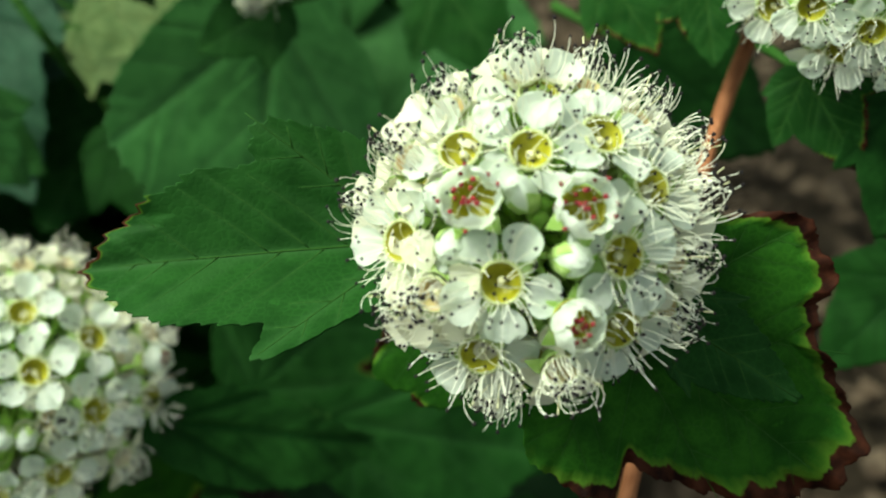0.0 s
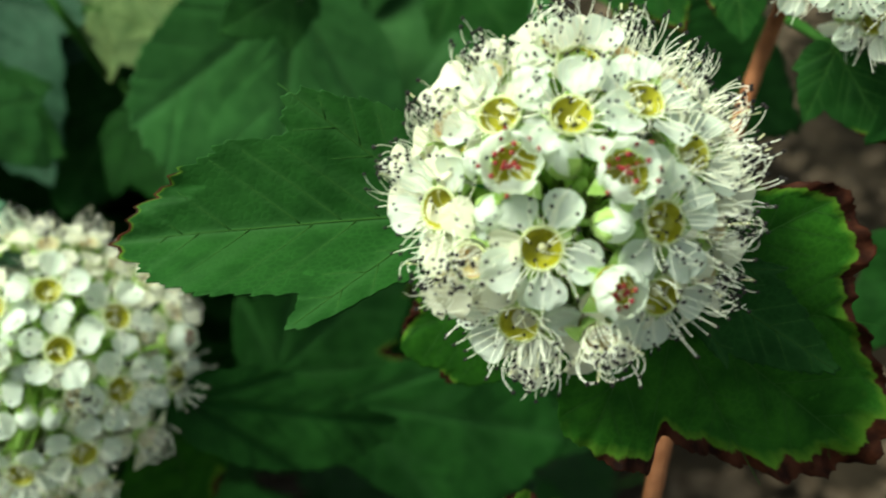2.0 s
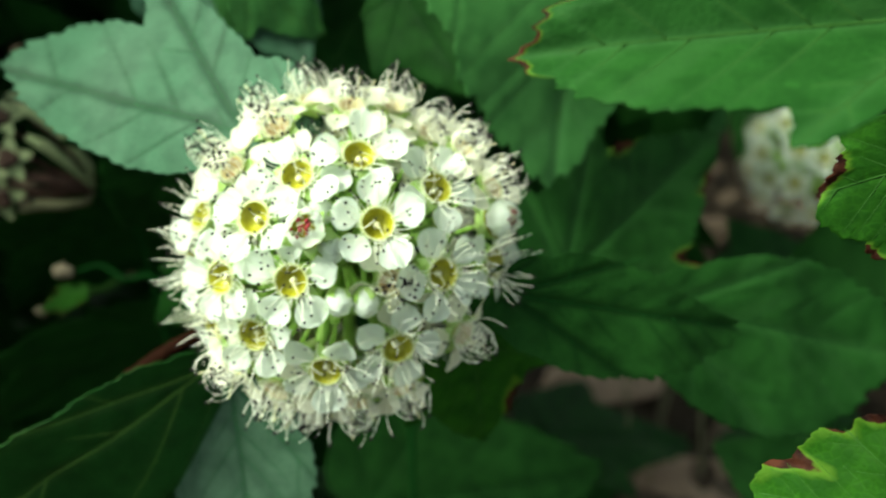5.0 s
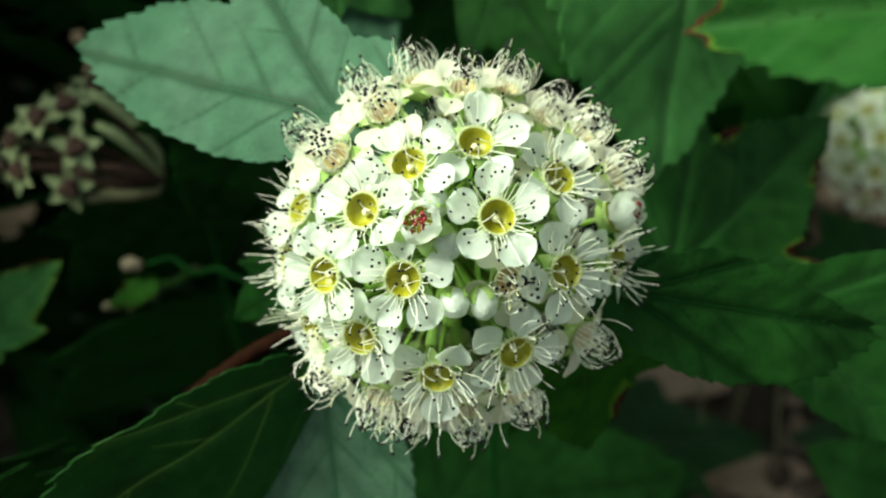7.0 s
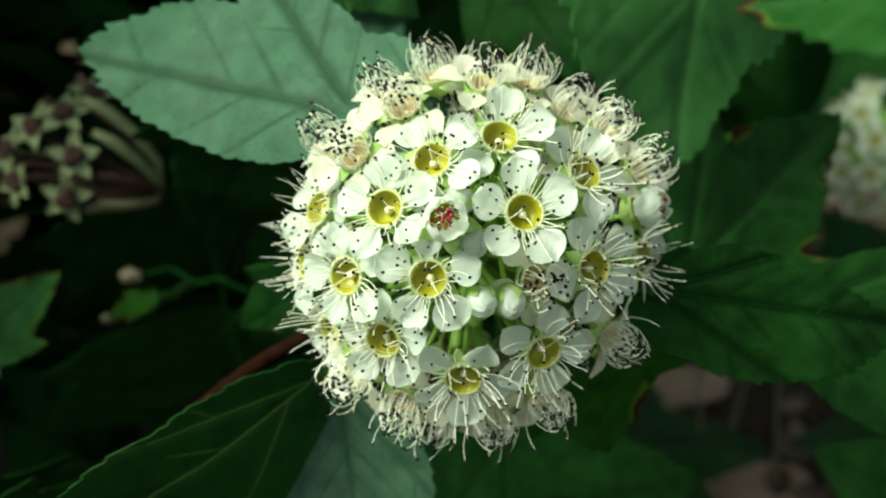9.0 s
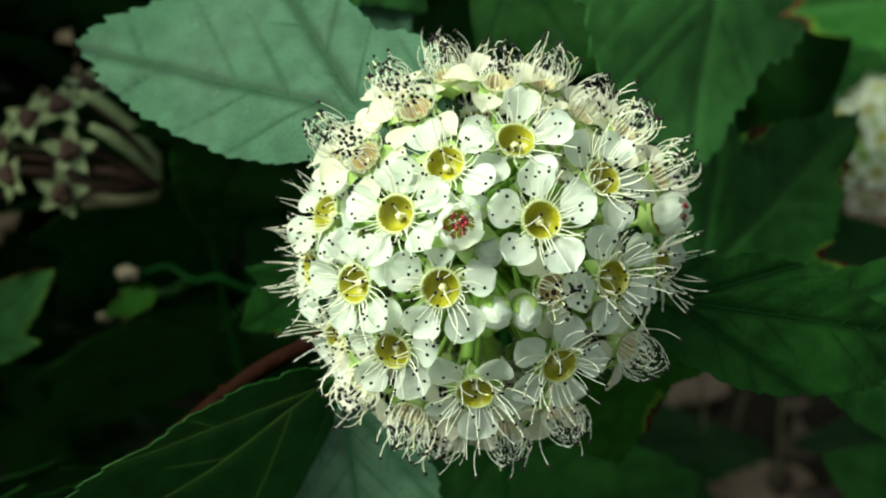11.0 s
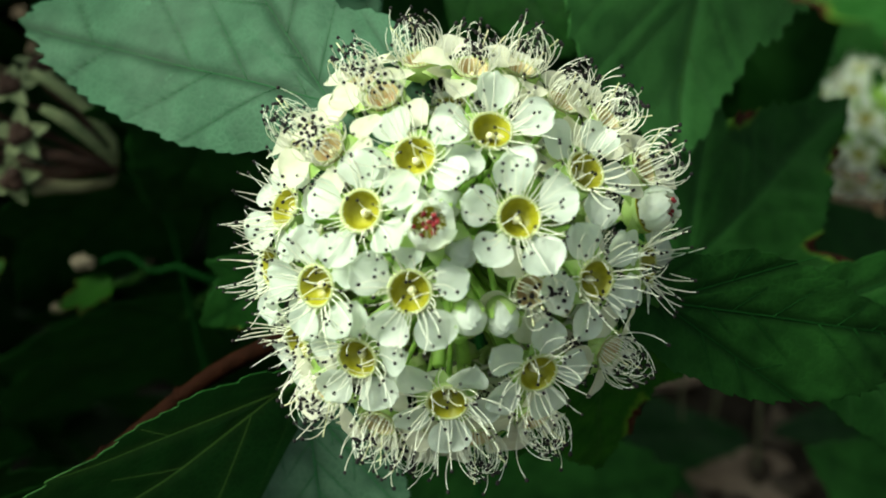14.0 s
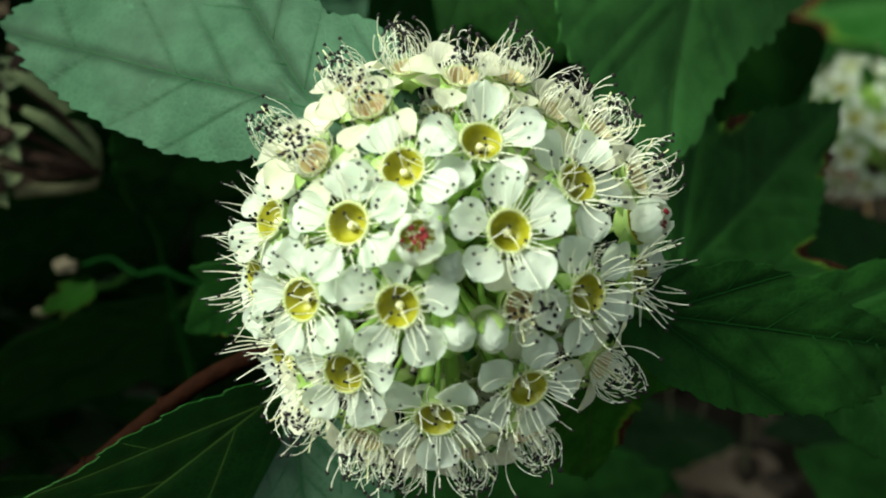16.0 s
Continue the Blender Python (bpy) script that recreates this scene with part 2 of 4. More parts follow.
def stamen_meshes(rng, count, reach, lean, curl, red=False, rim=1.66, dot=0.16):
    """Filaments and anthers of one flower. lean: degrees away from the axis, as a range; curl: bend back to the axis."""
    rods, dots = [], []
    for k in range(count):
        a = 2 * math.pi * (k + rng.uniform(-0.45, 0.45)) / count
        r = rim + rng.uniform(-0.12, 0.12)
        tilt = radians(rng.uniform(*lean))
        if not red and curl < 1 and rng.random() < 0.12:
            tilt = radians(rng.uniform(-40, 10))
        n = reach * rng.uniform(0.48, 1.15) * (0.55 if tilt < 0.2 and not red and curl < 1 else 1)
        bend = curl * rng.uniform(0.75, 1.25) + rng.uniform(-0.45, 0.45)
        side = rng.uniform(-0.85, 0.85)
        p = Vector((r * math.cos(a), r * math.sin(a), -0.15))
        pts = [p.copy()]
        for s in range(6):
            tl = tilt - bend * s / 5
            b = a + side * s / 5
            p = p + (n / 6) * Vector((math.sin(tl) * math.cos(b), math.sin(tl) * math.sin(b), math.cos(tl)))
            pts.append(p.copy())
        pts = [q * MM for q in pts]
        rods.append(tube(pts, [0.053 * MM * (1 - 0.07 * i) for i in range(7)], 4, False))
        if rng.random() < 0.95:
            rad = (0.24 if red else dot) * rng.uniform(0.8, 1.15) * MM
            dots.append(ball(pts[-1], rad, rng.uniform(0.8, 1.3), (pts[-1] - pts[-2]).normalized()))
    return mesh("filaments", *joined(rods), FILAMENT), mesh("anthers", *joined(dots), ANTHER_RED if red else ANTHER)


def cup_mesh(material, rim=1.72, deep=1.5):
    pr = [(0.05, -deep), (rim * 0.55, -deep * 0.93), (rim * 0.86, -deep * 0.55), (rim * 0.97, -0.12), (rim * 1.06, 0.03), (rim * 1.12, -0.08)]
    return mesh("cup", *lathe([(r * MM, z * MM) for r, z in pr]), material)


def calyx_mesh(material, rim=1.72, deep=1.5):
    """The outer bowl, its five sepals and the stalk's swelling."""
    bowl = lathe([(r * MM, z * MM) for r, z in ((rim * 1.13, -0.1), (rim * 1.14, -0.5), (rim * 0.98, -deep), (0.5 * rim, -deep - 0.55), (0.28, -deep - 0.9), (0.2, -deep - 1.3))], 16)
    pieces = [bowl]
    for k in range(5):
        a = 2 * math.pi * (k + 0.5) / 5
        c, s = math.cos(a), math.sin(a)
        row = []
        for u, w, z in ((0, 0.85, -0.35), (0.45, 0.65, -0.5), (0.9, 0.35, -0.8), (1.25, 0.04, -1.1)):
            r = rim * 1.08 + u
            row += [((r * c - w * s) * MM, (r * s + w * c) * MM, (z - 0.1) * MM), ((r * c + w * s) * MM, (r * s - w * c) * MM, (z - 0.1) * MM)]
        pieces.append((row, [(2 * i, 2 * i + 1, 2 * i + 3, 2 * i + 2) for i in range(3)]))
    return mesh("calyx", *joined(pieces), material)


def pistil_mesh(rng, old=False):
    """A pale knob in the cup with styles that rise from it, longer in a fading flower."""
    pieces = [ball((0, 0, -1.1 * MM), 0.45 * MM, 1.1)]
    for k in range(2 if old else 1):
        a, r = rng.uniform(0, 6.3), 0.3
        pts, p, tilt = [], Vector((0.15 * math.cos(a), 0.15 * math.sin(a), -1.0)), rng.uniform(0.1, 0.5)
        for q in range(6):
            pts.append(p * MM)
            p = p + (1.0 if old else 0.5) * Vector((math.sin(tilt) * math.cos(a), math.sin(tilt) * math.sin(a), math.cos(tilt)))
            tilt += 0.02 if old else rng.uniform(0.1, 0.35)
        pieces.append(tube(pts, [0.09 * MM, 0.075 * MM, 0.06 * MM, 0.055 * MM, 0.05 * MM, 0.07 * MM], 5))
    return mesh("pistil", *joined(pieces), STYLE)


def shell_meshes(rng, radius, mouth, width, tall=1.0):
    """Five overlapping petals of a flower that is still half shut round its mouth (degrees from its axis)."""
    out = []
    for k in range(5):
        vs, fs, nu, nv = [], [], 9, 8
        m, ph, grow = mouth + rng.uniform(-9, 11), rng.uniform(0, 6), rng.uniform(0.94, 1.06)
        for i in range(nu + 1):
            for j in range(nv + 1):
                v = 2 * j / nv - 1
                end = m + 9 * v * v + 6 * math.sin(3 * v + ph) + 4 * math.sin(9 * v + 2 * ph)
                th = radians(128 + (end - 128) * i / nu)
                az = 2 * math.pi * k / 5 + radians(width) * v * (0.75 + 0.25 * math.sin(math.pi * i / nu))
                r = radius * (1 + 0.06 * v + 0.04 * math.sin(5 * v + ph + 0.5 * i) + 0.02 * math.sin(11 * v + ph)) * grow
                vs.append((r * math.sin(th) * math.cos(az) * MM, r * math.sin(th) * math.sin(az) * MM, (tall * r * math.cos(th) + 0.62 * radius) * MM))
        for i in range(nu):
            for j in range(nv):
                a = i * (nv + 1) + j
                fs.append((a, a + nv + 1, a + nv + 2, a + 1))
        out.append(mesh("petal", vs, fs, PETAL))
    return out


def bud_mesh(rng):
    """A closed bud: a white ball with the spiral seams of its wrapped petals."""
    vs, fs = [], []
    nu, nv = 14, 25
    for i in range(nu + 1):
        th = math.pi * i / nu
        for k in range(nv):
            ph = 2 * math.pi * k / nv
            seam = (((ph + 1.2 * th) / (2 * math.pi) * 5) % 1.0)
            r = 1.4 * (1 - 0.10 * math.exp(-(seam / 0.12) ** 2) + 0.09 * seam) * (1 - 0.1 * math.cos(th) * math.sin(th) ** 2)
            vs.append((r * math.sin(th) * math.cos(ph) * MM, r * math.sin(th) * math.sin(ph) * MM, (1.25 * r * math.cos(th) + 0.45) * MM))
    for i in range(nu):
        for k in range(nv):
            k2 = (k + 1) % nv
            fs.append((i * nv + k, (i + 1) * nv + k, (i + 1) * nv + k2, i * nv + k2))
    return mesh("closed_petals", vs, fs, PETAL)


def bud_calyx_mesh():
    """Five green sepals that clasp the lower half of a bud."""
    pieces = [lathe([(r * MM, z * MM) for r, z in ((1.2, -0.3), (1.1, -0.9), (0.6, -1.6), (0.28, -2.1), (0.2, -2.8))], 14)]
    for k in range(5):
        a = 2 * math.pi * k / 5
        row = []
        for th, w in ((2.3, 0.9), (1.85, 0.9), (1.35, 0.52), (0.9, 0.05)):
            for q in (-1, 0, 1):
                b2 = a + q * w / 1.5
                r = 1.62 + (0.08 if q == 0 else 0)
                row.append((r * math.sin(th) * math.cos(b2) * MM, r * math.sin(th) * math.sin(b2) * MM, (1.2 * r * math.cos(th) + 0.95) * MM))
        pieces.append((row, [(3 * i + j, 3 * i + j + 1, 3 * i + j + 4, 3 * i + j + 3) for i in range(3) for j in range(2)]))
    return mesh("bud_calyx", *joined(pieces), CUP_GREEN)


rng = random.Random(7)
PETALS = [petal_mesh(rng, rng.uniform(3.6, 4.15), rng.uniform(1.65, 1.95), rng.uniform(0.10, 0.26), rng.uniform(0.0, 0.25)) for _ in range(8)]
SHELLS = {"cup": [shell_meshes(rng, 2.5, 58, 46, 0.9) for _ in range(2)], "opening": [shell_meshes(rng, 2.1, 43, 52) for _ in range(2)]}
PETALS_SPENT = [petal_mesh(rng, rng.uniform(3.4, 4.0), rng.uniform(1.5, 1.85), 0.15, rng.uniform(0.12, 0.4), PETAL_CREAM) for _ in range(6)]
STAMENS = {
    "open": [stamen_meshes(rng, rng.randint(35, 41), 4.5, (26, 76), 0.4) for _ in range(7)],
    "aged": [stamen_meshes(rng, rng.randint(37, 42), 4.9, (30, 62), 2.1, False, 1.4, 0.2) for _ in range(3)] + [stamen_meshes(rng, rng.randint(37, 42), 4.9, (18, 58), 1.6, False, 1.4, 0.2) for _ in range(4)],
    "cup": [stamen_meshes(rng, 20, 2.5, (-42, 48), 0.3, True, 1.65) for _ in range(3)],
    "opening": [stamen_meshes(rng, 18, 2.9, (-35, 0), 0.4, True, 1.3) for _ in range(2)],
}
RIM_RING = mesh("rim", *lathe([(r * MM, z * MM) for r, z in ((1.56, -0.22), (1.64, 0.0), (1.74, 0.05), (1.85, 0.0), (1.95, -0.14))], 24), RIM)
CUPS = {"open": cup_mesh(CUP, 1.62), "aged": cup_mesh(CUP_OLD, 1.35, 1.9), "cup": cup_mesh(CUP), "opening": cup_mesh(CUP), "bud": cup_mesh(CUP_GREEN, 1.15)}
CALYX = calyx_mesh(CUP_GREEN)
BUD_CALYX = bud_calyx_mesh()
PISTILS = {"open": [pistil_mesh(rng) for _ in range(4)], "aged": [pistil_mesh(rng, True) for _ in range(4)]}
BUDS = [bud_mesh(rng) for _ in range(2)]
FLOWER_LABEL = {"open": "open white flower with black-tipped stamens", "aged": "fading flower with curled cream stamens",
                "cup": "half-open white flower with crimson anthers", "opening": "white bud just opening on crimson anthers", "bud": "closed white flower bud"}


def flower(head, kind, m, rng, size=1.0, stalk=0.008, clock=None):
    """One flower of a head at the pose m, with its parts. clock: where one of its petals points, in degrees clockwise from the top."""
    f = part("bud" if kind == "bud" else "flower", CUPS[kind], head, m @ Matrix.Diagonal((size, size, size, 1)), FLOWER_LABEL[kind])
    part("calyx", BUD_CALYX if kind == "bud" else CALYX, f)
    part("pedicel", STALKS[min(len(STALKS) - 1, int(stalk / 0.004))], f)
    if kind == "bud":
        part("closed_petals", rng.choice(BUDS), f, pose(0, 0, 0.0006, 0, 0, rng.uniform(0, 360)))
        return f
    fil, ant = rng.choice(STAMENS[kind])
    turn = pose(0, 0, 0, 0, 0, rng.uniform(0, 360))
    part("filament_ring", fil, f, turn, kind="stuff")
    part("anther_ring", ant, f, turn, kind="stuff")
    if kind in SHELLS:
        for me in rng.choice(SHELLS[kind]):
            part("petal", me, f, turn)
        return f
    part("rim", RIM_RING, f, Matrix.Diagonal((0.84, 0.84, 1, 1)) if kind == "aged" else None)
    part("pistil", rng.choice(PISTILS[kind]), f, turn)
    start = rng.uniform(0, 72)
    if clock is not None:
        w = m.to_3x3().inverted() @ Vector((math.sin(radians(clock)), 0, math.cos(radians(clock))))
        start = math.degrees(math.atan2(w.y, w.x))
    for k in range(5):
        if kind == "aged" and rng.random() < 0.08:
            continue
        lift = {"open": rng.uniform(-14, 18), "aged": rng.uniform(-12, 16)}[kind]
        me = rng.choice({"open": PETALS, "aged": PETALS_SPENT}[kind])
        root = pose(0, 0, 0, 0, 0, start + 72 * k + rng.uniform(-7, 7)) @ pose(0.0016, 0, -0.0001 - 0.00012 * k, rng.uniform(-16, 16), lift, 0)
        part("petal", me, f, root)
    return f


STALKS = [mesh("pedicel", *tube([(0, 0, -0.0028), (0.0002, 0, -0.0028 - n / 2), (0, 0, -0.0028 - n)], [0.00032, 0.00028, 0.00032], 6), STALK_GREEN) for n in (0.004, 0.007, 0.010, 0.013)]


def facing(d, twist=0.0):
    """The turn that lays z along d."""
    return Vector(d).to_track_quat("Z", "Y").to_matrix().to_4x4() @ pose(0, 0, 0, 0, 0, twist)


def outward(az, el):
    a, e = radians(az), radians(el)
    return Vector((math.sin(a) * math.cos(e), -math.cos(a) * math.cos(e), math.sin(e)))


def flower_head(centre, radius, kinds, label, seed, size=1.0, front=Vector((0, -1, 0.25)), lean=0.45, back=0, gap=0.43, sunk=1.0, nod=Vector(), old=0.25):
    """A domed cluster. kinds: for each kind of flower its directions from the centre (across, up, in degrees)."""
    rng = random.Random(seed)
    head = tagged(new("flower_head"), label, "flower head", "flower heads on the shrub")
    head.matrix_basis = BASE @ Matrix.Translation([c * MM for c in centre])
    taken = []
    for kind, ways in kinds.items():
        for az, el, *more in ways:
            clock, far = (more + [None, None])[:2] if len(more) < 2 else more
            d = outward(az, el)
            if kind != "bud":
                taken.append(d)
            r = radius * (far or {"bud": 0.88, "aged": 1.03}.get(kind, 1.0)) + (0.7 if kind in SHELLS else rng.uniform(-0.3, 0.5))
            tip = d + (lean + 0.08 * (kind == "aged" and d.z > 0.3)) * front + (Vector((rng.uniform(-0.7, 0.7), 0, rng.uniform(-0.8, 0.5))) if kind == "bud" else nod if kind == "opening" else Vector())
            flower(head, kind, Matrix.Translation(d * r * MM) @ facing(tip.normalized(), rng.uniform(0, 360)), rng, size, radius * MM - 0.006, clock)
    for _ in range(3000):
        if back <= 0:
            break
        d = Vector((rng.gauss(0, 1), rng.gauss(0, 1), rng.gauss(0, 1))).normalized()
        if d.y > 0.6 or min([9] + [(d - o).length for o in taken]) < (gap + 0.1 if kinds and d.y < -0.25 else gap):
            continue
        taken.append(d)
        back -= 1
        flower(head, "aged" if rng.random() < old or d.y > 0.2 else "open", Matrix.Translation(d * radius * sunk * MM) @ facing((d + lean * front).normalized(), 0), rng, size, radius * MM - 0.006)
    core = [ball((0, 0.002, 0), radius * 0.3 * MM)]
    for _ in range(90):
        d = (Vector((rng.gauss(0, 1), rng.gauss(-0.6, 0.8), rng.gauss(0, 1)))).normalized()
        q = d * radius * rng.uniform(0.6, 0.84) * MM
        core.append(tube([Vector((0, 0.002, 0)), q * 0.5 + Vector((0, 0.0006, -0.0004)), q], [0.0004, 0.0004, 0.0006], 6))
    core = joined(core)
    part("receptacle", mesh("receptacle", *core, STALK_GREEN), head)
    return head


# ---- leaves ----


def lobe_reach(theta, lobes):
    """How far the blade reaches from its root in each direction, as the outermost of its lobes."""
    best = np.full(theta.shape, 0.02)
    which = np.zeros(theta.shape, int)
    t = np.linspace(0.001, 1, 200)
    for i, (ang, length, width, *full) in enumerate(lobes):
        h = width * length * np.sin(np.pi * t ** (full[0] if full else 0.72)) ** 0.8 * (1 - 0.25 * t) + 1e-4
        a = t * length
        d = np.arctan2(h, a)
        r = np.hypot(h, a)
        order = np.argsort(d)
        delta = np.abs((theta - radians(ang) + np.pi) % (2 * np.pi) - np.pi)
        reach = np.interp(delta, d[order], r[order], right=0.0)
        which = np.where(reach > best, i, which)
        best = np.maximum(best, reach)
    return best, which


def leaf(base, tip, side, lobes, material, veins, label, seed, scorch=None, droop=0.06, fold=0.12, fold_low=0.0, fold_high=0.0, vein_size=1.0, wave=0.014, teeth=1.0, stalk=None, outline=None, fine=True, dense=False, rib=0.155, lines=0.5, group="leaves of the shrub"):
    """A toothed, lobed leaf from its root to its tip; side is a third point of its plane. scorch: (degrees, spread, depth, strength) of a burnt or yellowed margin."""
    rng = random.Random(seed)
    b, t, s = (Vector(p) * MM for p in (base, tip, side))
    x = (t - b).normalized()
    z = x.cross(s - b).normalized()
    if z.y > 0:
        z = -z
    y = z.cross(x)
    flip = 1 if (s - b).dot(y) > 0 else -1
    if flip < 0:
        lobes = [(-a, *more) for a, *more in lobes]
    length = (t - b).length
    thing = tagged(new("leaf"), label, "leaf", group)
    thing.matrix_basis = BASE @ Matrix.Translation(b) @ Matrix((x, y, z)).transposed().to_4x4()
    na, nr = (540, 84) if dense else (380, 40) if fine else (200, 18)
    theta = np.linspace(-np.pi * 0.92, np.pi * 0.92, na)
    reach, which = lobe_reach(theta, lobes)
    if outline:
        ways = sorted((radians(a), r) for a, r in outline)
        if (s - b).dot(y) < 0:
            ways = sorted((-a, r) for a, r in ways)
        reach = np.interp(theta, [a for a, _ in ways], [r for _, r in ways])
        for _ in range(9):
            reach[1:-1] = (reach[:-2] + reach[1:-1] + reach[2:]) / 3
    edge = np.concatenate([[0], np.cumsum(np.hypot(np.diff(reach * np.cos(theta)), np.diff(reach * np.sin(theta))))])
    tooth = (edge / 0.06 + 0.3 * np.sin(edge * 9 + seed)) % 1.0
    fine_tooth = (edge / 0.026 + 0.5 * np.sin(edge * 14 + 2 * seed)) % 1.0
    reach = reach * (1 + 0.042 * teeth * (np.minimum(tooth * 1.3, 3 * (1 - tooth)) - 0.4) + 0.022 * teeth * fine * (np.minimum(fine_tooth * 1.3, 3 * (1 - fine_tooth)) - 0.4) + 0.012 * np.sin(edge * 37 + seed))
    p1, p2, p3 = (rng.uniform(0, 6.3) for _ in range(3))

    run_s = np.linspace(-0.6, 1.4, 400)
    run_k = run_s / rib + 0.22 * np.sin(2.3 * run_s / rib + p1) + 0.12 * np.sin(5.1 * run_s / rib + p2)

    def side_veins(px, py):
        """Where a point lies between the side veins of its lobe (0.5: on one), its way from the midrib, and 0 to 1 away from the next lobe."""
        way = np.degrees(np.arctan2(py, px))
        gap = np.stack([np.abs(way - o[0]) / o[1] ** 1.5 for o in lobes])
        near = np.sort(gap, axis=0)
        inner = np.clip((near[1] - near[0]) / 16, 0, 1) if len(lobes) > 1 else np.ones_like(way)
        axis = np.array([o[0] for o in lobes])[np.argmin(gap, axis=0)]
        c, q = np.cos(np.radians(axis)), np.sin(np.radians(axis))
        u, v = px * c + py * q, -px * q + py * c
        a = np.abs(v)
        k = np.interp(u - 1.15 * a - 0.45 * a * a, run_s, run_k) + 0.4 * (v > 0)
        return np.abs(k % 1.0 - 0.5), a, inner

    def height(px, py):
        r2 = px * px + py * py
        h = -droop * r2 + fold * (np.abs(py) ** 1.3) * 0.6
        low = np.maximum(0, -py * flip)
        high = np.maximum(0, py * flip)
        h = h + fold_low * low * low / (low + 0.05) + fold_high * high * high / (high + 0.05)
        h = h + wave * (np.sin(7 * px + p1) * np.sin(6 * py + p2) + 0.6 * np.sin(13 * px + p3 + 5 * py)) * np.minimum(1, r2 * 4)
        swell, v, inner = side_veins(px, py)
        h = h - 0.005 * np.exp(-(v / 0.02) ** 2)
        return h + 0.014 * (0.25 - swell ** 2) * np.minimum(1, v / 0.07) * inner

    vs, sc, rb = [], [], []
    for i in range(nr + 1):
        f = (i / nr) ** 0.85
        px, py = f * reach * np.cos(theta), f * reach * np.sin(theta)
        h = height(px, py)
        burn = np.zeros(na)
        for ang, spread, deep, *most in scorch or ():
            near = (most[0] if most else 1) * np.exp(-(((theta - radians(ang) + np.pi) % (2 * np.pi) - np.pi) / radians(spread)) ** 4)
            burn = np.maximum(burn, near * np.clip(1 - (1 - f) / deep, 0, 1))
            h = h + near * max(0, f - 0.86) * 0.16 * (np.sin(theta * 17 + p1) + 0.6 * np.sin(theta * 41 + p2))
        vs.extend(zip(px * length, py * length, h * length))
        swell, v, inner = side_veins(px, py)
        side = np.exp(-((0.5 - swell) * rib / 0.016) ** 2) * inner * np.clip(1.1 - 2.2 * v, 0, 1) * 0.8
        rb.extend(lines * np.maximum(side, np.exp(-(v / 0.02) ** 2)) * min(1, i / 6))
        sc.extend(burn)
    fs = [(i * na + k, (i + 1) * na + k, (i + 1) * na + k + 1, i * na + k + 1) for i in range(nr) for k in range(na - 1)]
    me = mesh("blade", vs, fs, material)
    me.attributes.new("scorch", "FLOAT", "POINT").data.foreach_set("value", np.array(sc, dtype=np.float32))
    me.attributes.new("rib", "FLOAT", "POINT").data.foreach_set("value", np.array(rb, dtype=np.float32))
    blade = part("blade", me, thing)
    thick = blade.modifiers.new("thickness", "SOLIDIFY")
    thick.thickness, thick.offset = 0.00016, -1
    rods = []

    def run(points, r0, r1):
        n = len(points)
        q = [Vector((px * length, py * length, float(height(np.float64(px), np.float64(py))) * length + 0.2 * r0 * MM)) for px, py in points]
        rods.append(tube(q, [(r0 + (r1 - r0) * i / (n - 1)) * MM for i in range(n)], 5))

    for ang, l, *_ in lobes:
        c, q = math.cos(radians(ang)), math.sin(radians(ang))
        main = l >= 0.5
        run([(u * c, u * q) for u in np.linspace(0.0, l * 0.97, 14)], (0.13 if ang == 0 else 0.10) * max(vein_size, 0.6), 0.04)
        if not main or not vein_size:
            continue
        for k in range(0, int(l / rib) + 2):
            for sgn in (-1, 1):
                pts = []
                root = float(np.interp(k - 0.4 * (sgn > 0), run_k, run_s))
                if not 0.04 < root < l * 0.92:
                    continue
                for d in np.linspace(0, 0.5, 26):
                    u0, v0 = root + 1.15 * d + 0.45 * d * d, sgn * d
                    qx, qy = u0 * c - v0 * q, u0 * q + v0 * c
                    way = math.atan2(qy, qx)
                    near = min(lobes, key=lambda o: abs(math.degrees(way) - o[0]) / o[1] ** 1.5)[0]
                    if math.hypot(qx, qy) > np.interp(way, theta, reach) * 0.97 or near != ang:
                        break
                    pts.append((qx, qy))
                if len(pts) > 2:
                    run(pts, 0.065 * vein_size, 0.025)
    part("vein_network", mesh("veins", *joined(rods), veins), thing, label="raised branching veins")
    if stalk is None:
        stalk = [u + 0.45 * (u - v) + w for u, v, w in zip(base, tip, (0, 9, 0))]
    if stalk:
        e = thing.matrix_basis.inverted() @ (BASE @ (Vector(stalk) * MM))
        mid = e * 0.5 + Vector((0, 0, -0.1 * e.length))
        part("petiole", mesh("petiole", *tube([(0, 0, 0), mid, e], [0.0006, 0.0006, 0.0008], 7), VEIN), thing)
    return thing


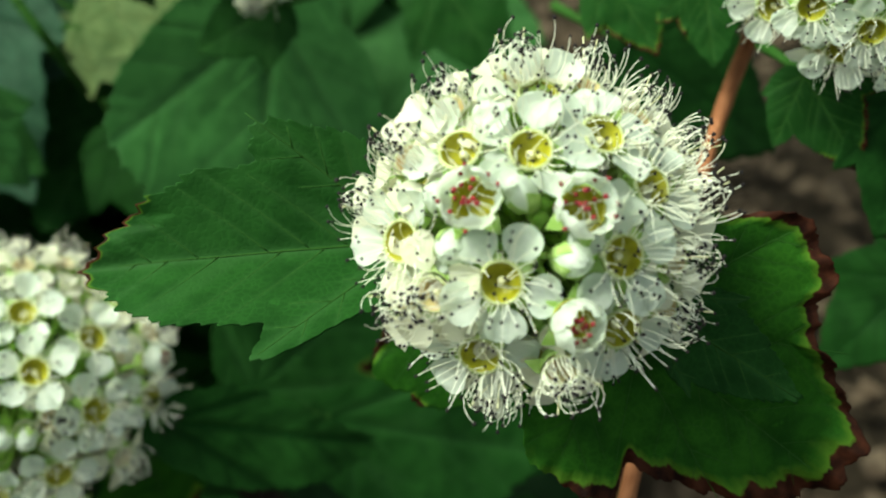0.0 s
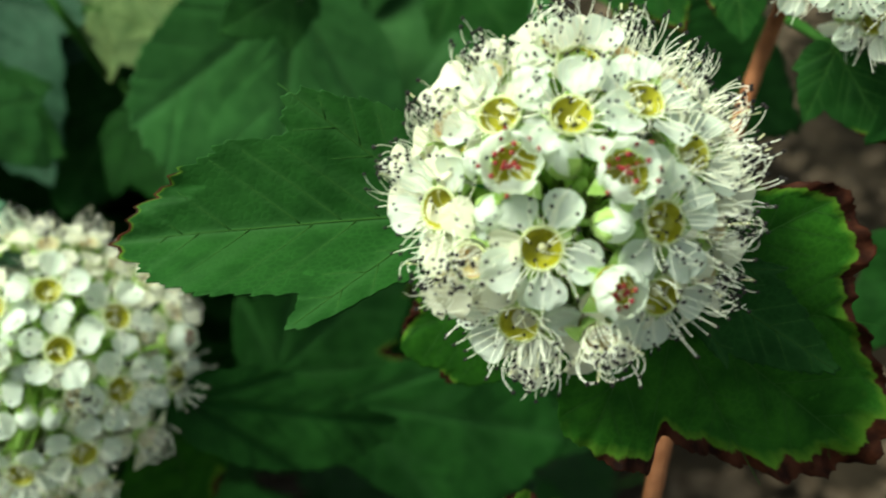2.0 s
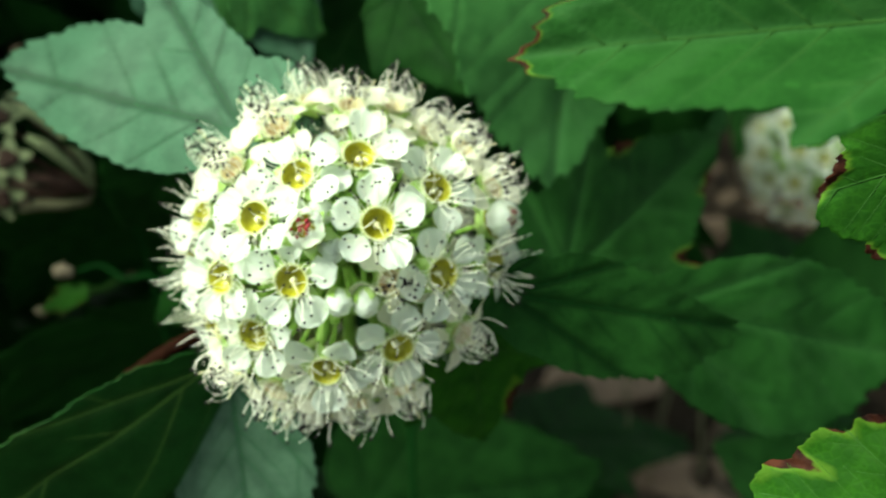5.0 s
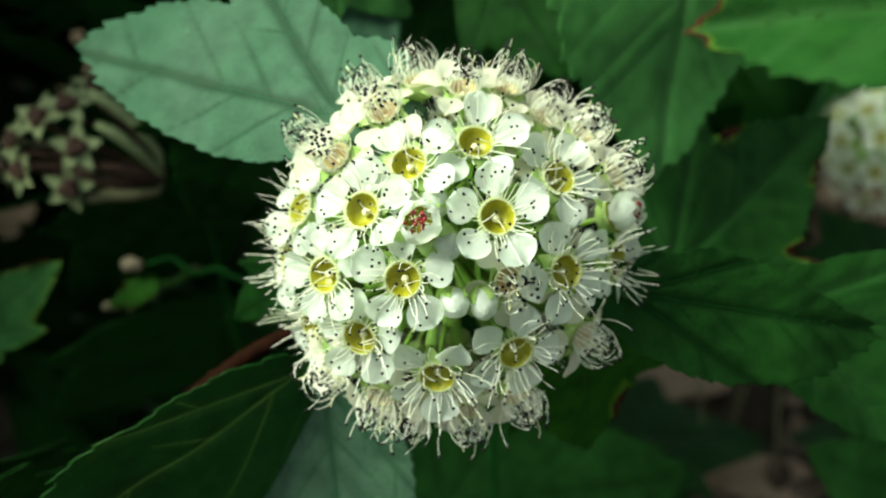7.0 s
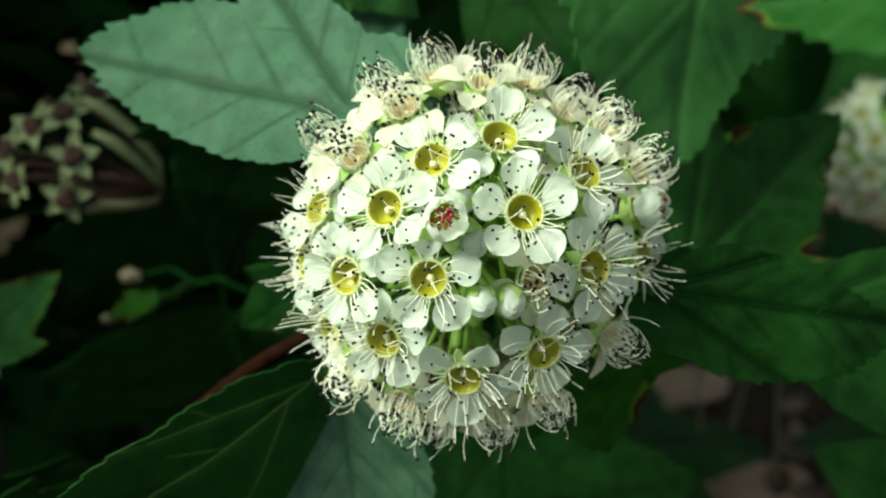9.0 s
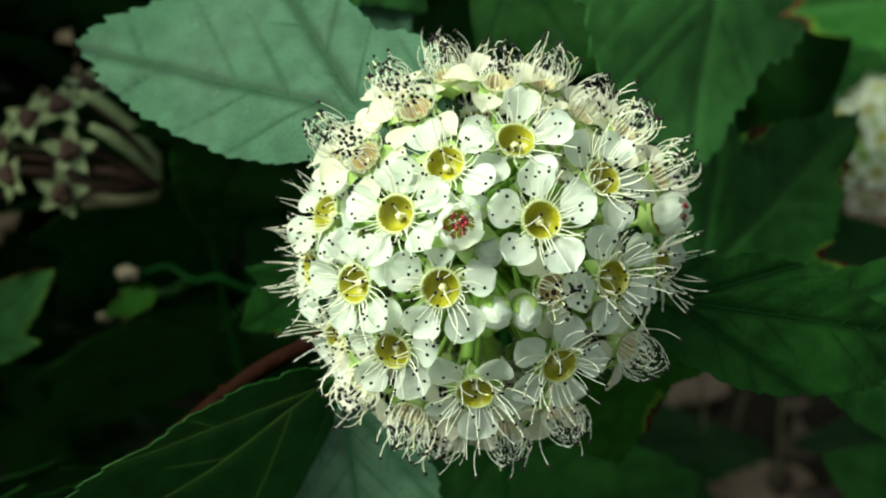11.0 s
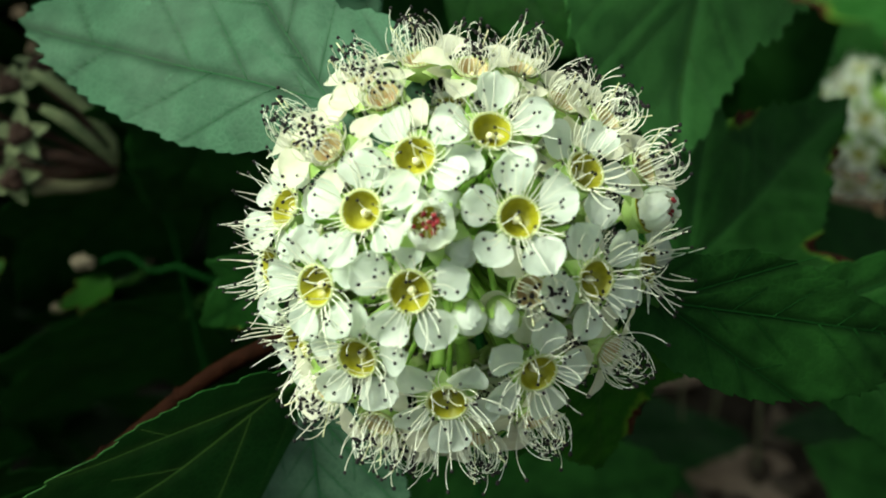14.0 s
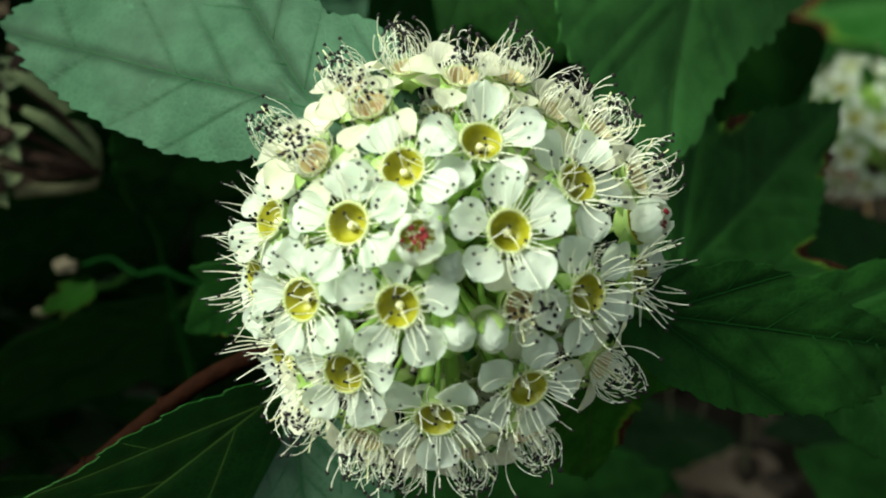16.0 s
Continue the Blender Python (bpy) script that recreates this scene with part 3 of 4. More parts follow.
def stem(points, r0, r1, material, label):
    """A woody stem through the points (millimetres in the shrub's axes), with swollen nodes."""
    pts = [Vector(points[0]) * MM]
    for p in points[1:]:
        q, o = Vector(p) * MM, pts[-1]
        n = max(1, round((q - o).length / 0.022))
        pts += [o.lerp(q, (k + 1) / n) for k in range(n)]
    fine = []
    for i in range(len(pts) - 1):
        a, b2, c, d = pts[max(0, i - 1)], pts[i], pts[i + 1], pts[min(len(pts) - 1, i + 2)]
        for k in range(10):
            u = k / 10
            fine.append(0.5 * (2 * b2 + (c - a) * u + (2 * a - 5 * b2 + 4 * c - d) * u * u + (3 * b2 - a - 3 * c + d) * u ** 3))
    fine.append(pts[-1])
    n = len(fine)
    rad = [(r0 + (r1 - r0) * i / n) * MM * (1 + 0.04 * math.sin(i * 2.3)) for i in range(n)]
    o = fine[-1]
    thing = tagged(new("stem"), label, "stem", "stems of the shrub")
    thing.matrix_basis = BASE @ Matrix.Translation(o)
    part("shaft", mesh("shaft", *tube([p - o for p in fine], rad, 10), material), thing)
    for i in range(8, n - 3, 13):
        q = [fine[i - 1].lerp(fine[i], k / 3) - o for k in range(4)]
        part("node", mesh("node", *tube(q, [rad[i] * s for s in (1.02, 1.28, 1.3, 1.02)], 10), material), thing)
    return thing


def foliage(name, label, count, seed, spot, material):
    """A mass of simple folded leaves, one mesh. spot(rng) gives each one's place in millimetres, or None."""
    rng = random.Random(seed)
    shape = ((0.0, 0.0), (0.1, 0.2), (0.28, 0.42), (0.42, 0.3), (0.6, 0.34), (0.78, 0.2), (1.0, 0.0))
    vs, fs = [], []
    while count:
        c = spot(rng)
        if c is None:
            continue
        count -= 1
        size = rng.uniform(26, 46)
        turn = Euler((rng.gauss(0.5, 0.5), rng.gauss(0, 0.5), rng.uniform(0, 6.3))).to_matrix()
        o = len(vs)
        for sgn in (1, -1):
            for u, v in shape:
                vs.append((Vector(c) + turn @ Vector(((u - 0.5) * size, sgn * v * size, (0.25 * v - 0.3 * u * u) * size))) * MM)
        k = len(shape)
        for i in range(1, k - 1):
            fs.append((o, o + i, o + i + 1))
            fs.append((o, o + k + i + 1, o + k + i))
    ob = new(name, mesh(name, vs, fs, material))
    ob.matrix_basis = BASE
    return tagged(ob, label, "foliage", kind="stuff")


def star_mesh(rng):
    """A dry calyx: five pointed sepals spread from a shallow bowl."""
    pieces = [lathe([(r * MM, z * MM) for r, z in ((1.5, 0.1), (1.3, -0.6), (0.7, -1.5), (0.25, -2.0))], 12)]
    for k in range(5):
        a = 2 * math.pi * k / 5 + rng.uniform(-0.15, 0.15)
        c, q, up = math.cos(a), math.sin(a), rng.uniform(-0.5, 0.6)
        row = []
        for u, w in ((0, 0.95), (0.8, 1.0), (1.7, 0.65), (2.7, 0.06)):
            for e in (-1, 0, 1):
                r = 1.2 + u
                row.append(((r * c - e * w * q) * MM, (r * q + e * w * c) * MM, (up * u * 0.5 + 0.25 * e * e) * MM))
        pieces.append((row, [(3 * i + j, 3 * i + j + 1, 3 * i + j + 4, 3 * i + j + 3) for i in range(3) for j in range(2)]))
    return mesh("husk", *joined(pieces), HUSK)


def seed_head(centre, to, spots, label, seed):
    """A spent cluster: dry star-shaped husks with brown hearts on bare stalks that meet at one point."""
    rng = random.Random(seed)
    head = tagged(new("seed_head"), label, "seed head")
    head.matrix_basis = BASE @ Matrix.Translation(Vector(to) * MM)
    stars, heart = [star_mesh(rng) for _ in range(4)], mesh("heart", *joined([ball((x * MM, y * MM, 0.2 * MM), 0.95 * MM, 1.3) for x, y in ((0.5, 0.2), (-0.4, 0.4), (0, -0.5))]), DRY)
    ways = [Vector(q) - Vector(to) for q in spots]
    ways += [Vector(centre) - Vector(to) + Vector((rng.uniform(-16, 2), rng.uniform(5, 12), rng.uniform(-9, 7))) for _ in range(3)]
    for q in ways:
        p = q * MM
        d = (q - (Vector(centre) - Vector(to)) + Vector((-2, -9, 3))).normalized()
        husk = part("husk", rng.choice(stars), head, Matrix.Translation(p) @ facing(d, rng.uniform(0, 360)) @ Matrix.Diagonal((1.12, 1.12, 1.0, 1)))
        part("heart", heart, husk, Matrix.Diagonal((1.3, 1.3, 1.2, 1)))
        foot = p - d * 0.0018
        mid = foot * 0.55 + Vector((rng.uniform(-0.001, 0.001), 0.003, rng.uniform(-0.002, 0.003)))
        part("stalk", mesh("stalk", *tube([foot, foot * 0.8 + mid * 0.2 - d * 0.001, mid, mid * 0.4, (0, 0, 0)], [0.00035, 0.00045, 0.0005, 0.0005, 0.0006], 7), rng.choice((STRAW, DRY))), head)
    for a, b2, material in (((-116.6, 238.0, 0.6), (-106.8, 244.0, -7.2), HUSK), ((-115.1, 238.0, -4.6), (-107.4, 244.0, -10.8), HUSK), ((-115.7, 240.0, -11.3), (-107.6, 246.0, -13.6), DRY), ((-117.6, 241.0, -16.7), (-107.8, 246.0, -16.0), STRAW)):
        p, q = (Vector(a) - Vector(to)) * MM, (Vector(b2) - Vector(to)) * MM
        part("old_stalk", mesh("old_stalk", *tube([p, p.lerp(q, 0.3) + Vector((0, 0, 0.0006)), p.lerp(q, 0.65) + Vector((0, 0, 0.0004)), q * 0.7, q * 0.3, (0, 0, 0)], [0.0006, 0.001, 0.0009, 0.0007, 0.0006, 0.0005], 8), material), head, label="thick dried stalk")
    return head


def withered_bud(p, label, seed, size=1.0):
    """A small shrivelled bud."""
    bm = bmesh.new()
    bmesh.ops.create_icosphere(bm, subdivisions=3, radius=1.0)
    for v in bm.verts:
        n = 1 + 0.5 * noise.noise(v.co * 1.7 + Vector((seed, 0, 0))) + 0.2 * noise.noise(v.co * 5)
        v.co = Vector((v.co.x * 1.9, v.co.y * 1.2, v.co.z * 1.3)) * n * size * MM
    me = bpy.data.meshes.new("withered_bud")
    bm.to_mesh(me)
    bm.free()
    me.materials.append(BUD_DRY)
    me.polygons.foreach_set("use_smooth", [True] * len(me.polygons))
    ob = new("withered_bud", me)
    ob.matrix_basis = BASE @ Matrix.Translation(Vector(p) * MM)
    return tagged(ob, label, "bud")


def stone(p, size, turn, label, seed, material):
    """A worn, flattened stone that lies on the soil, at x, y in the world's metres."""
    rng = random.Random(seed)
    bm = bmesh.new()
    bmesh.ops.create_icosphere(bm, subdivisions=3, radius=1.0)
    for v in bm.verts:
        n = 1 + 0.45 * noise.noise(v.co * 1.3 + Vector((seed, 0, 0))) + 0.08 * noise.noise(v.co * 4 + Vector((0, seed, 0)))
        v.co = Vector((v.co.x * size[0], v.co.y * size[1], max(-0.5, v.co.z) * size[2])) * n * MM
    me = bpy.data.meshes.new("stone")
    bm.to_mesh(me)
    bm.free()
    me.materials.append(material)
    me.polygons.foreach_set("use_smooth", [True] * len(me.polygons))
    ob = new("stone", me)
    ob.matrix_basis = pose(p[0], p[1], 0.3 * size[2] * MM, 0, 0, turn)
    return tagged(ob, label, "stone", "stones on the soil")


# ---- ground ----
soil_v, soil_f = [], []
steps = [-40, -15, -6, -3, -2] + [-1.5 + 0.03 * i for i in range(101)] + [2, 3, 6, 15, 40]
for gy in steps:
    for gx in steps:
        soil_v.append((gx, gy + 0.5, 0.012 * noise.noise((gx * 6, gy * 6, 0)) + 0.006 * noise.noise((gx * 23, gy * 23, 3))))
k = len(steps)
soil_f = [(i * k + j, i * k + j + 1, (i + 1) * k + j + 1, (i + 1) * k + j) for i in range(k - 1) for j in range(k - 1)]
tagged(new("ground", mesh("ground", soil_v, soil_f, SOIL)), "dark bare soil under the shrub", "ground", kind="structure")


def litter(count, seed):
    """Dry curled leaf scraps, one mesh, added to make the soil lighter on the right."""
    rng = random.Random(seed)
    vs, fs = [], []
    for _ in range(count):
        x, y, size = rng.uniform(-0.012, 0.42), rng.uniform(0.12, 0.75), rng.uniform(0.006, 0.017)
        turn = Euler((rng.gauss(0, 0.35), rng.gauss(0, 0.35), rng.uniform(0, 6.3))).to_matrix()
        o, bend = len(vs), rng.uniform(0.1, 0.5)
        for i in range(6):
            u = i / 5
            w = 0.34 * math.sin(math.pi * u ** 0.8) + 0.02
            for v in (-1, 0, 1):
                vs.append(Vector((x, y, 0.012)) + size * (turn @ Vector((u - 0.5, v * w, bend * (v * w) ** 2 * 3 + 0.4 * bend * (u - 0.5) ** 2))))
        fs += [(o + 3 * i + j, o + 3 * i + j + 3, o + 3 * i + j + 4, o + 3 * i + j + 1) for i in range(5) for j in range(2)]
    tagged(new("leaf_litter", mesh("leaf_litter", vs, fs, SCRAP)), "dry brown leaf scraps added to lighten the soil", "leaf litter", kind="stuff")


# Stands in for brighter soil on the right; the left stays bare and dark.
litter(1000, 91)

# ---- the two flower heads in the middle of the view, and those behind ----
flower_head((10.0, 112.7, 1.3), 13.3, {
    "open": [(-5, 29, 9), (-34, 29, 42), (26, 35, 8), (46, 17, 40), (29, -8, 0), (-15, -18, 32), (-32, -50, 20), (-56, -4, 50), (0, 58, 36), (38, -35, 30)],
    "cup": [(-23, 9), (12, 7)],
    "opening": [(12, -30)],
    "bud": [(-7, 13), (9, -10), (-34, -5), (-41, 12)],
    "aged": [(-49, 46), (-15, 66), (63, 68), (73, 48), (76, 29), (67, 11), (60, -8), (67, -28), (16, -54), (-30, -66), (-57, -26), (-74, 8), (-42, -22), (-57, 25)],
}, "round cluster of white flowers with crimson young anthers", 3, 0.97, back=30, gap=0.33, sunk=0.80, nod=Vector((0.12, 0, 0.12)))
flower_head((-52.7, 176.1, -19.4), 16.7, {
    "open": [(23, 11, 0), (-23, 12, 65), (-9, 29, 40), (18, 39, 62), (52, 25, 30), (50, -7, 50), (-8, -10, 2), (-39, -10, 66), (-29, -32, 6), (3, -49, 24), (39, -38, 12), (-64, 12, 23), (84, -4, 26, 1.11), (-78, -7), (-74, -33)],
    "opening": [(86, 11, None, 1.05), (-2, 8)],
    "bud": [(5, 2), (9, -19), (21, -19), (2, 18)],
    "aged": [(-44, 31), (-31, 51), (-70, 60), (-58, 78), (20, 70), (78, 69), (82, 53), (-79, 36), (84, 40, None, 1.1), (85, 23, None, 1.17), (78, -31, None, 1.06), (-54, -45, None, 1.07), (-39, -60, None, 1.07), (-34, -73, None, 1.07), (36, -74, None, 1.07), (66, -60, None, 1.07), (34, -13, None, 0.84)],
}, "large round cluster of open white flowers", 5, back=34, gap=0.3, sunk=0.82)
flower_head((47.5, 136.1, 32.0), 12.3, {"open": [(-52, -66), (-88, -32), (-51, -36), (-16, -55)], "bud": [(-70, -55)]}, "white flower cluster above a scorched leaf", 11, 0.85, front=Vector((0, -1, -0.35)), lean=1.1, back=30, gap=0.34, old=0.0)
flower_head((46.9, 414.5, 0.9), 17.0, {}, "white flower cluster far behind the leaves", 12, back=26, old=0.1)
flower_head((-27.3, 190.8, 49.0), 12.5, {}, "white flower cluster high behind the leaves", 13, front=Vector((0, -1, -0.35)), lean=1.0, back=20, old=0.0)

# ---- leaves ----
BROAD = [(0, 1.0, 0.40), (52, 0.72, 0.36), (-52, 0.72, 0.36), (95, 0.42, 0.4), (-95, 0.42, 0.4)]
THREE = [(0, 1.0, 0.30), (36, 0.68, 0.26), (-36, 0.68, 0.26), (78, 0.36, 0.4), (-78, 0.36, 0.4)]
LONG = [(0, 1.0, 0.29), (34, 0.55, 0.24), (-34, 0.55, 0.24), (75, 0.26, 0.4), (-75, 0.26, 0.4)]

leaf((0.1, 124.5, 0.6), (-31.7, 124.6, -2.7), (-15.8, 127.0, 11.3), [(0, 1.0, 0.34, 1.2), (40, 0.62, 0.22), (-38, 0.58, 0.22)],
     LEAF, VEIN, "dark green three-lobed toothed leaf with browned tip", 21, dense=True, scorch=[(-4, 9, 0.028)], lines=0.6, droop=0.0, fold=0.0, fold_low=1.2, fold_high=0.5, teeth=1.0, stalk=(8.4, 121.3, -4.3),
     outline=[(100, 0.2), (75, 0.27), (64, 0.33), (57, 0.38), (50, 0.44), (44, 0.52), (38, 0.58), (34, 0.55), (29, 0.50), (25, 0.58), (20, 0.71), (15, 0.74), (11, 0.83), (6, 0.9), (0, 1.0), (-3, 0.96),
              (-8, 0.89), (-12, 0.83), (-16, 0.77), (-19, 0.7), (-21, 0.65), (-24, 0.58), (-27, 0.53), (-31, 0.49), (-34, 0.54), (-40, 0.59), (-43, 0.5), (-46, 0.42), (-54, 0.29), (-75, 0.22), (-100, 0.12)])
leaf((19.1, 120.6, -6.2), (41.6, 124.9, -23.2), (34.9, 120.2, 3.0), [(0, 1.0, 0.34, 0.95), (64, 0.72, 0.42, 0.95), (28, 0.84, 0.32, 0.95), (-22, 0.8, 0.36, 0.95), (-72, 0.52, 0.5, 0.95)],
     LEAF_YELLOW, VEIN, "broad green leaf with scorched brown crinkled margin", 22, dense=True, scorch=[(50, 40, 0.17), (-32, 45, 0.2), (4, 30, 0.13)], teeth=0.5, wave=0.02, vein_size=0.6, lines=0.35, stalk=(11.6, 123.3, -3.3),
     outline=[(105, 0.38), (80, 0.48), (74, 0.58), (68, 0.69), (58, 0.71), (47, 0.73), (40, 0.67), (29, 0.68), (23, 0.79), (16, 0.88), (13, 0.99), (8, 0.97), (1, 1.0), (-5, 0.96), (-18, 0.77), (-30, 0.62), (-46, 0.5), (-51, 0.63), (-58, 0.62), (-77, 0.57), (-86, 0.54), (-93, 0.46), (-120, 0.32)])
leaf((20.1, 114.5, -4.2), (35.8, 117.1, -13.6), (30.9, 116.2, -6.3), [(0, 1.0, 0.25), (30, 0.55, 0.16), (-30, 0.55, 0.16)],
     LEAF, VEIN, "small dark green pointed leaf under the flowers", 23, teeth=1.4, stalk=(11.4, 115.4, -3.2))
leaf((11.9, 142.9, -6.9), (-4.6, 147.0, -12.6), (2.0, 147.0, -17.6), BROAD, LEAF_YELLOW, VEIN, "rounded green leaf with a burnt brown tip", 24, scorch=[(-5, 8, 0.14), (24, 4, 0.08)], teeth=0.7,
     outline=[(-100, 0.2), (-60, 0.35), (-35, 0.5), (-24, 0.7), (-18, 0.92), (-14, 0.8), (-10, 0.86), (-3, 0.94), (2, 1.03), (6, 1.04), (12, 1.03), (19, 0.9), (24, 0.94), (31, 0.86), (41, 0.73), (47, 0.62), (80, 0.4), (110, 0.25)], stalk=(16.9, 145.0, -8.5))
leaf((6.7, 141.3, -41.1), (-9.8, 146.1, -39.5), (-1.8, 145.0, -32.2), [(0, 1.0, 0.3), (35, 0.74, 0.3), (-35, 0.6, 0.3)], LEAF_LIME, VEIN, "lime green scalloped leaf with brown blotched margin", 25, dense=True,
     scorch=[(-14, 5.5, 0.36), (-51, 9.5, 0.19), (-104, 7, 0.22), (-125, 4, 0.1), (-32, 2, 0.06), (-89, 3, 0.12), (-70, 100, 0.2, 0.5)], teeth=0.35, wave=0.02, vein_size=0.4, lines=0.3,
     outline=[(-100, 0.3), (-60, 0.5), (-20, 0.85), (0, 1.01), (8, 1.0), (11, 0.96), (13, 0.86), (17, 0.85), (21, 0.82), (25, 0.84), (29, 0.8), (34, 0.72), (36, 0.66), (40, 0.71), (46, 0.71), (49, 0.66), (55, 0.63), (61, 0.62), (67, 0.57), (72, 0.53), (78, 0.46), (82, 0.55), (85, 0.63), (91, 0.69), (96, 0.72), (104, 0.69), (115, 0.75), (122, 0.71), (132, 0.78), (150, 0.7)])
leaf((-24.0, 221.7, 38.9), (-26.1, 209.1, -11.7), (-16.9, 218.1, 0.2), [(0, 1.0, 0.3), (42, 0.6, 0.3), (-41, 0.66, 0.3)], LEAF_MID, VEIN, "large hanging mid-green lobed leaf", 26, dense=True, fold=0.05,
     teeth=0.8, lines=0.7, outline=[(0, 0.99), (2, 0.95), (5, 0.89), (10, 0.78), (16, 0.70), (30, 0.64), (45, 0.62), (60, 0.5), (100, 0.25), (-3, 0.97), (-7, 0.95), (-12, 0.91), (-16, 0.88), (-21, 0.85), (-26, 0.81), (-30, 0.75), (-41, 0.74), (-52, 0.64), (-68, 0.44), (-100, 0.2)])
leaf((-64.4, 177.3, -6.2), (-100.1, 192.9, 3.0), (-77.1, 190.0, 11.3), [(0, 1.0, 0.27, 1.0), (35, 0.64, 0.30)], LEAF_PALE, VEIN_DARK, "pale grey-green leaf with sunken dark veins", 27, dense=True, vein_size=0.6, rib=0.25, lines=0.8, fold=0.03, fold_low=-0.28, stalk=(-53.8, 182.7, -10.1),
     outline=[(-90, 0.2), (-53, 0.18), (-43, 0.25), (-34, 0.33), (-26, 0.43), (-19, 0.54), (-14, 0.66), (-9, 0.79), (-5, 0.91), (-1, 1.01), (2, 1.08), (4, 1.04), (7, 0.99), (12, 0.91), (15, 0.84), (20, 0.73), (25, 0.61), (30, 0.69), (33, 0.71), (37, 0.7), (41, 0.63), (46, 0.51), (52, 0.41), (60, 0.32), (70, 0.26), (107, 0.25)])
leaf((-70.2, 184.8, -35.3), (-99.9, 173.6, -59.4), (-88.8, 171.3, -41.8), [(0, 1.0, 0.3), (24, 0.6, 0.2)], LEAF_SHEEN, VEIN_PALE, "deep green folded leaf with pale yellow veins", 28, dense=True, fold=0.0, fold_low=0.12, vein_size=0.9, teeth=1.4, rib=0.3, lines=0.25, stalk=(-60.5, 182.9, -29.7),
     outline=[(0, 1.0), (10, 0.86), (16, 0.74), (22, 0.66), (27, 0.5), (40, 0.3), (60, 0.16), (100, 0.08), (-12, 0.9), (-25, 0.76), (-36, 0.6), (-50, 0.4), (-65, 0.24), (-90, 0.1)])
leaf((-68.1, 188.0, -36.8), (-64.8, 189.6, -62.7), (-56.2, 187.7, -48.2), [(0, 1.0, 0.42, 0.9), (35, 0.62, 0.3, 0.9), (-35, 0.62, 0.3, 0.9)], LEAF_GREY, VEIN_DARK, "grey-green leaf below the flower cluster", 29, dense=True, stalk=(-58.3, 184.9, -29.4))
leaf((-33.3, 176.0, -24.2), (-1.7, 187.3, -28.9), (-18.4, 181.8, -34.7), [(0, 1.0, 0.3), (25, 0.62, 0.26), (-22, 0.55, 0.2)], LEAF_DARK, VEIN_DEEP, "deep green pointed leaf in shade", 30, dense=True, vein_size=0.9, stalk=(-48.5, 182.7, -24),
     teeth=1.3, lines=0.8, outline=[(100, 0.13), (82, 0.15), (54, 0.24), (43, 0.33), (33, 0.44), (25, 0.54), (17, 0.68), (9, 0.8), (3, 0.9), (0, 0.97), (-3, 0.79), (-6, 0.71), (-9, 0.63), (-12, 0.58), (-16, 0.53), (-24, 0.4), (-35, 0.32), (-46, 0.2), (-90, 0.1)])
leaf((-12.6, 202.6, -27.0), (25.7, 217.3, -35.1), (5.6, 209.3, -46.1), [(0, 1.0, 0.3), (38, 0.66, 0.3), (-28, 0.62, 0.3)], LEAF, VEIN_DEEP, "broad deep green shaded leaf", 31, vein_size=0.9,
     outline=[(110, 0.15), (92, 0.2), (68, 0.29), (54, 0.4), (42, 0.52), (28, 0.68), (20, 0.76), (7, 0.87), (0, 0.97), (-12, 0.82), (-22, 0.64), (-31, 0.45), (-45, 0.27), (-60, 0.16), (-100, 0.1)])
leaf((-25.9, 217.7, -24.4), (-0.6, 238.6, -1.4), (-7.7, 229.3, -20.2), THREE, LEAF, VEIN_DEEP, "dark green leaf with small brown holes in shade", 32, vein_size=0, scorch=[(-30, 6, 0.2), (22, 5, 0.16), (-8, 3, 0.1)])
leaf((-37.7, 191.6, -31.9), (-36.1, 203.8, -47.0), (-29.0, 202.4, -38.0), BROAD, LEAF_YELLOW, VEIN, "small green leaf with a brown spot", 33, scorch=[(22, 10, 0.3)])
leaf((-50.5, 240.7, 34.8), (-67.2, 235.5, 1.5), (-41.9, 240.1, 11.2), BROAD, LEAF, VEIN, "large green leaf further behind", 36)
leaf((-70.4, 203.7, 17.4), (-60.9, 209.1, 8.8), (-63.2, 208.8, 21.5), BROAD, LEAF_MID, VEIN, "mid-green leaf in soft light", 37)
leaf((-77.2, 231.3, 34.0), (-61.7, 230.9, 29.3), (-67.1, 230.9, 21.3), BROAD, LEAF_PALE, VEIN_DARK, "pale green leaf further behind", 38)
leaf((3.9, 229.8, 47.2), (16.1, 229.3, 29.6), (9.1, 229.4, 31.4), BROAD, LEAF, VEIN, "green leaf behind the flowers", 39)
leaf((24.9, 169.5, 35.6), (31.6, 169.2, 25.6), (34.5, 169.2, 30.0), BROAD, LEAF, VEIN, "green leaf with brown edge", 40, scorch=[(-20, 40, 0.12)])
leaf((35.1, 159.3, 33.8), (36.7, 159.1, 22.5), (40.8, 159.0, 25.7), BROAD, LEAF, VEIN, "green leaf near the stem", 41, scorch=[(-40, 20, 0.1)])
leaf((44.7, 148.9, 20.4), (51.1, 148.6, 9.5), (43.2, 150.8, 13.4), BROAD, LEAF, VEIN, "green leaf with orange-brown scorched margin", 42, scorch=[(20, 40, 0.14)])
leaf((55.8, 148.6, 17.4), (53.5, 148.4, 1.4), (51.1, 148.6, 10.1), THREE, LEAF_DARK, VEIN_DEEP, "deep green leaf at the margin of the shrub", 43, vein_size=0, fine=False)
leaf((31.3, 189.2, 29.9), (56.3, 198.3, 15.4), (46.3, 193.8, 28.3), BROAD, LEAF_DARK, VEIN_DEEP, "deep green leaf behind the stem", 44, vein_size=0, fine=False)
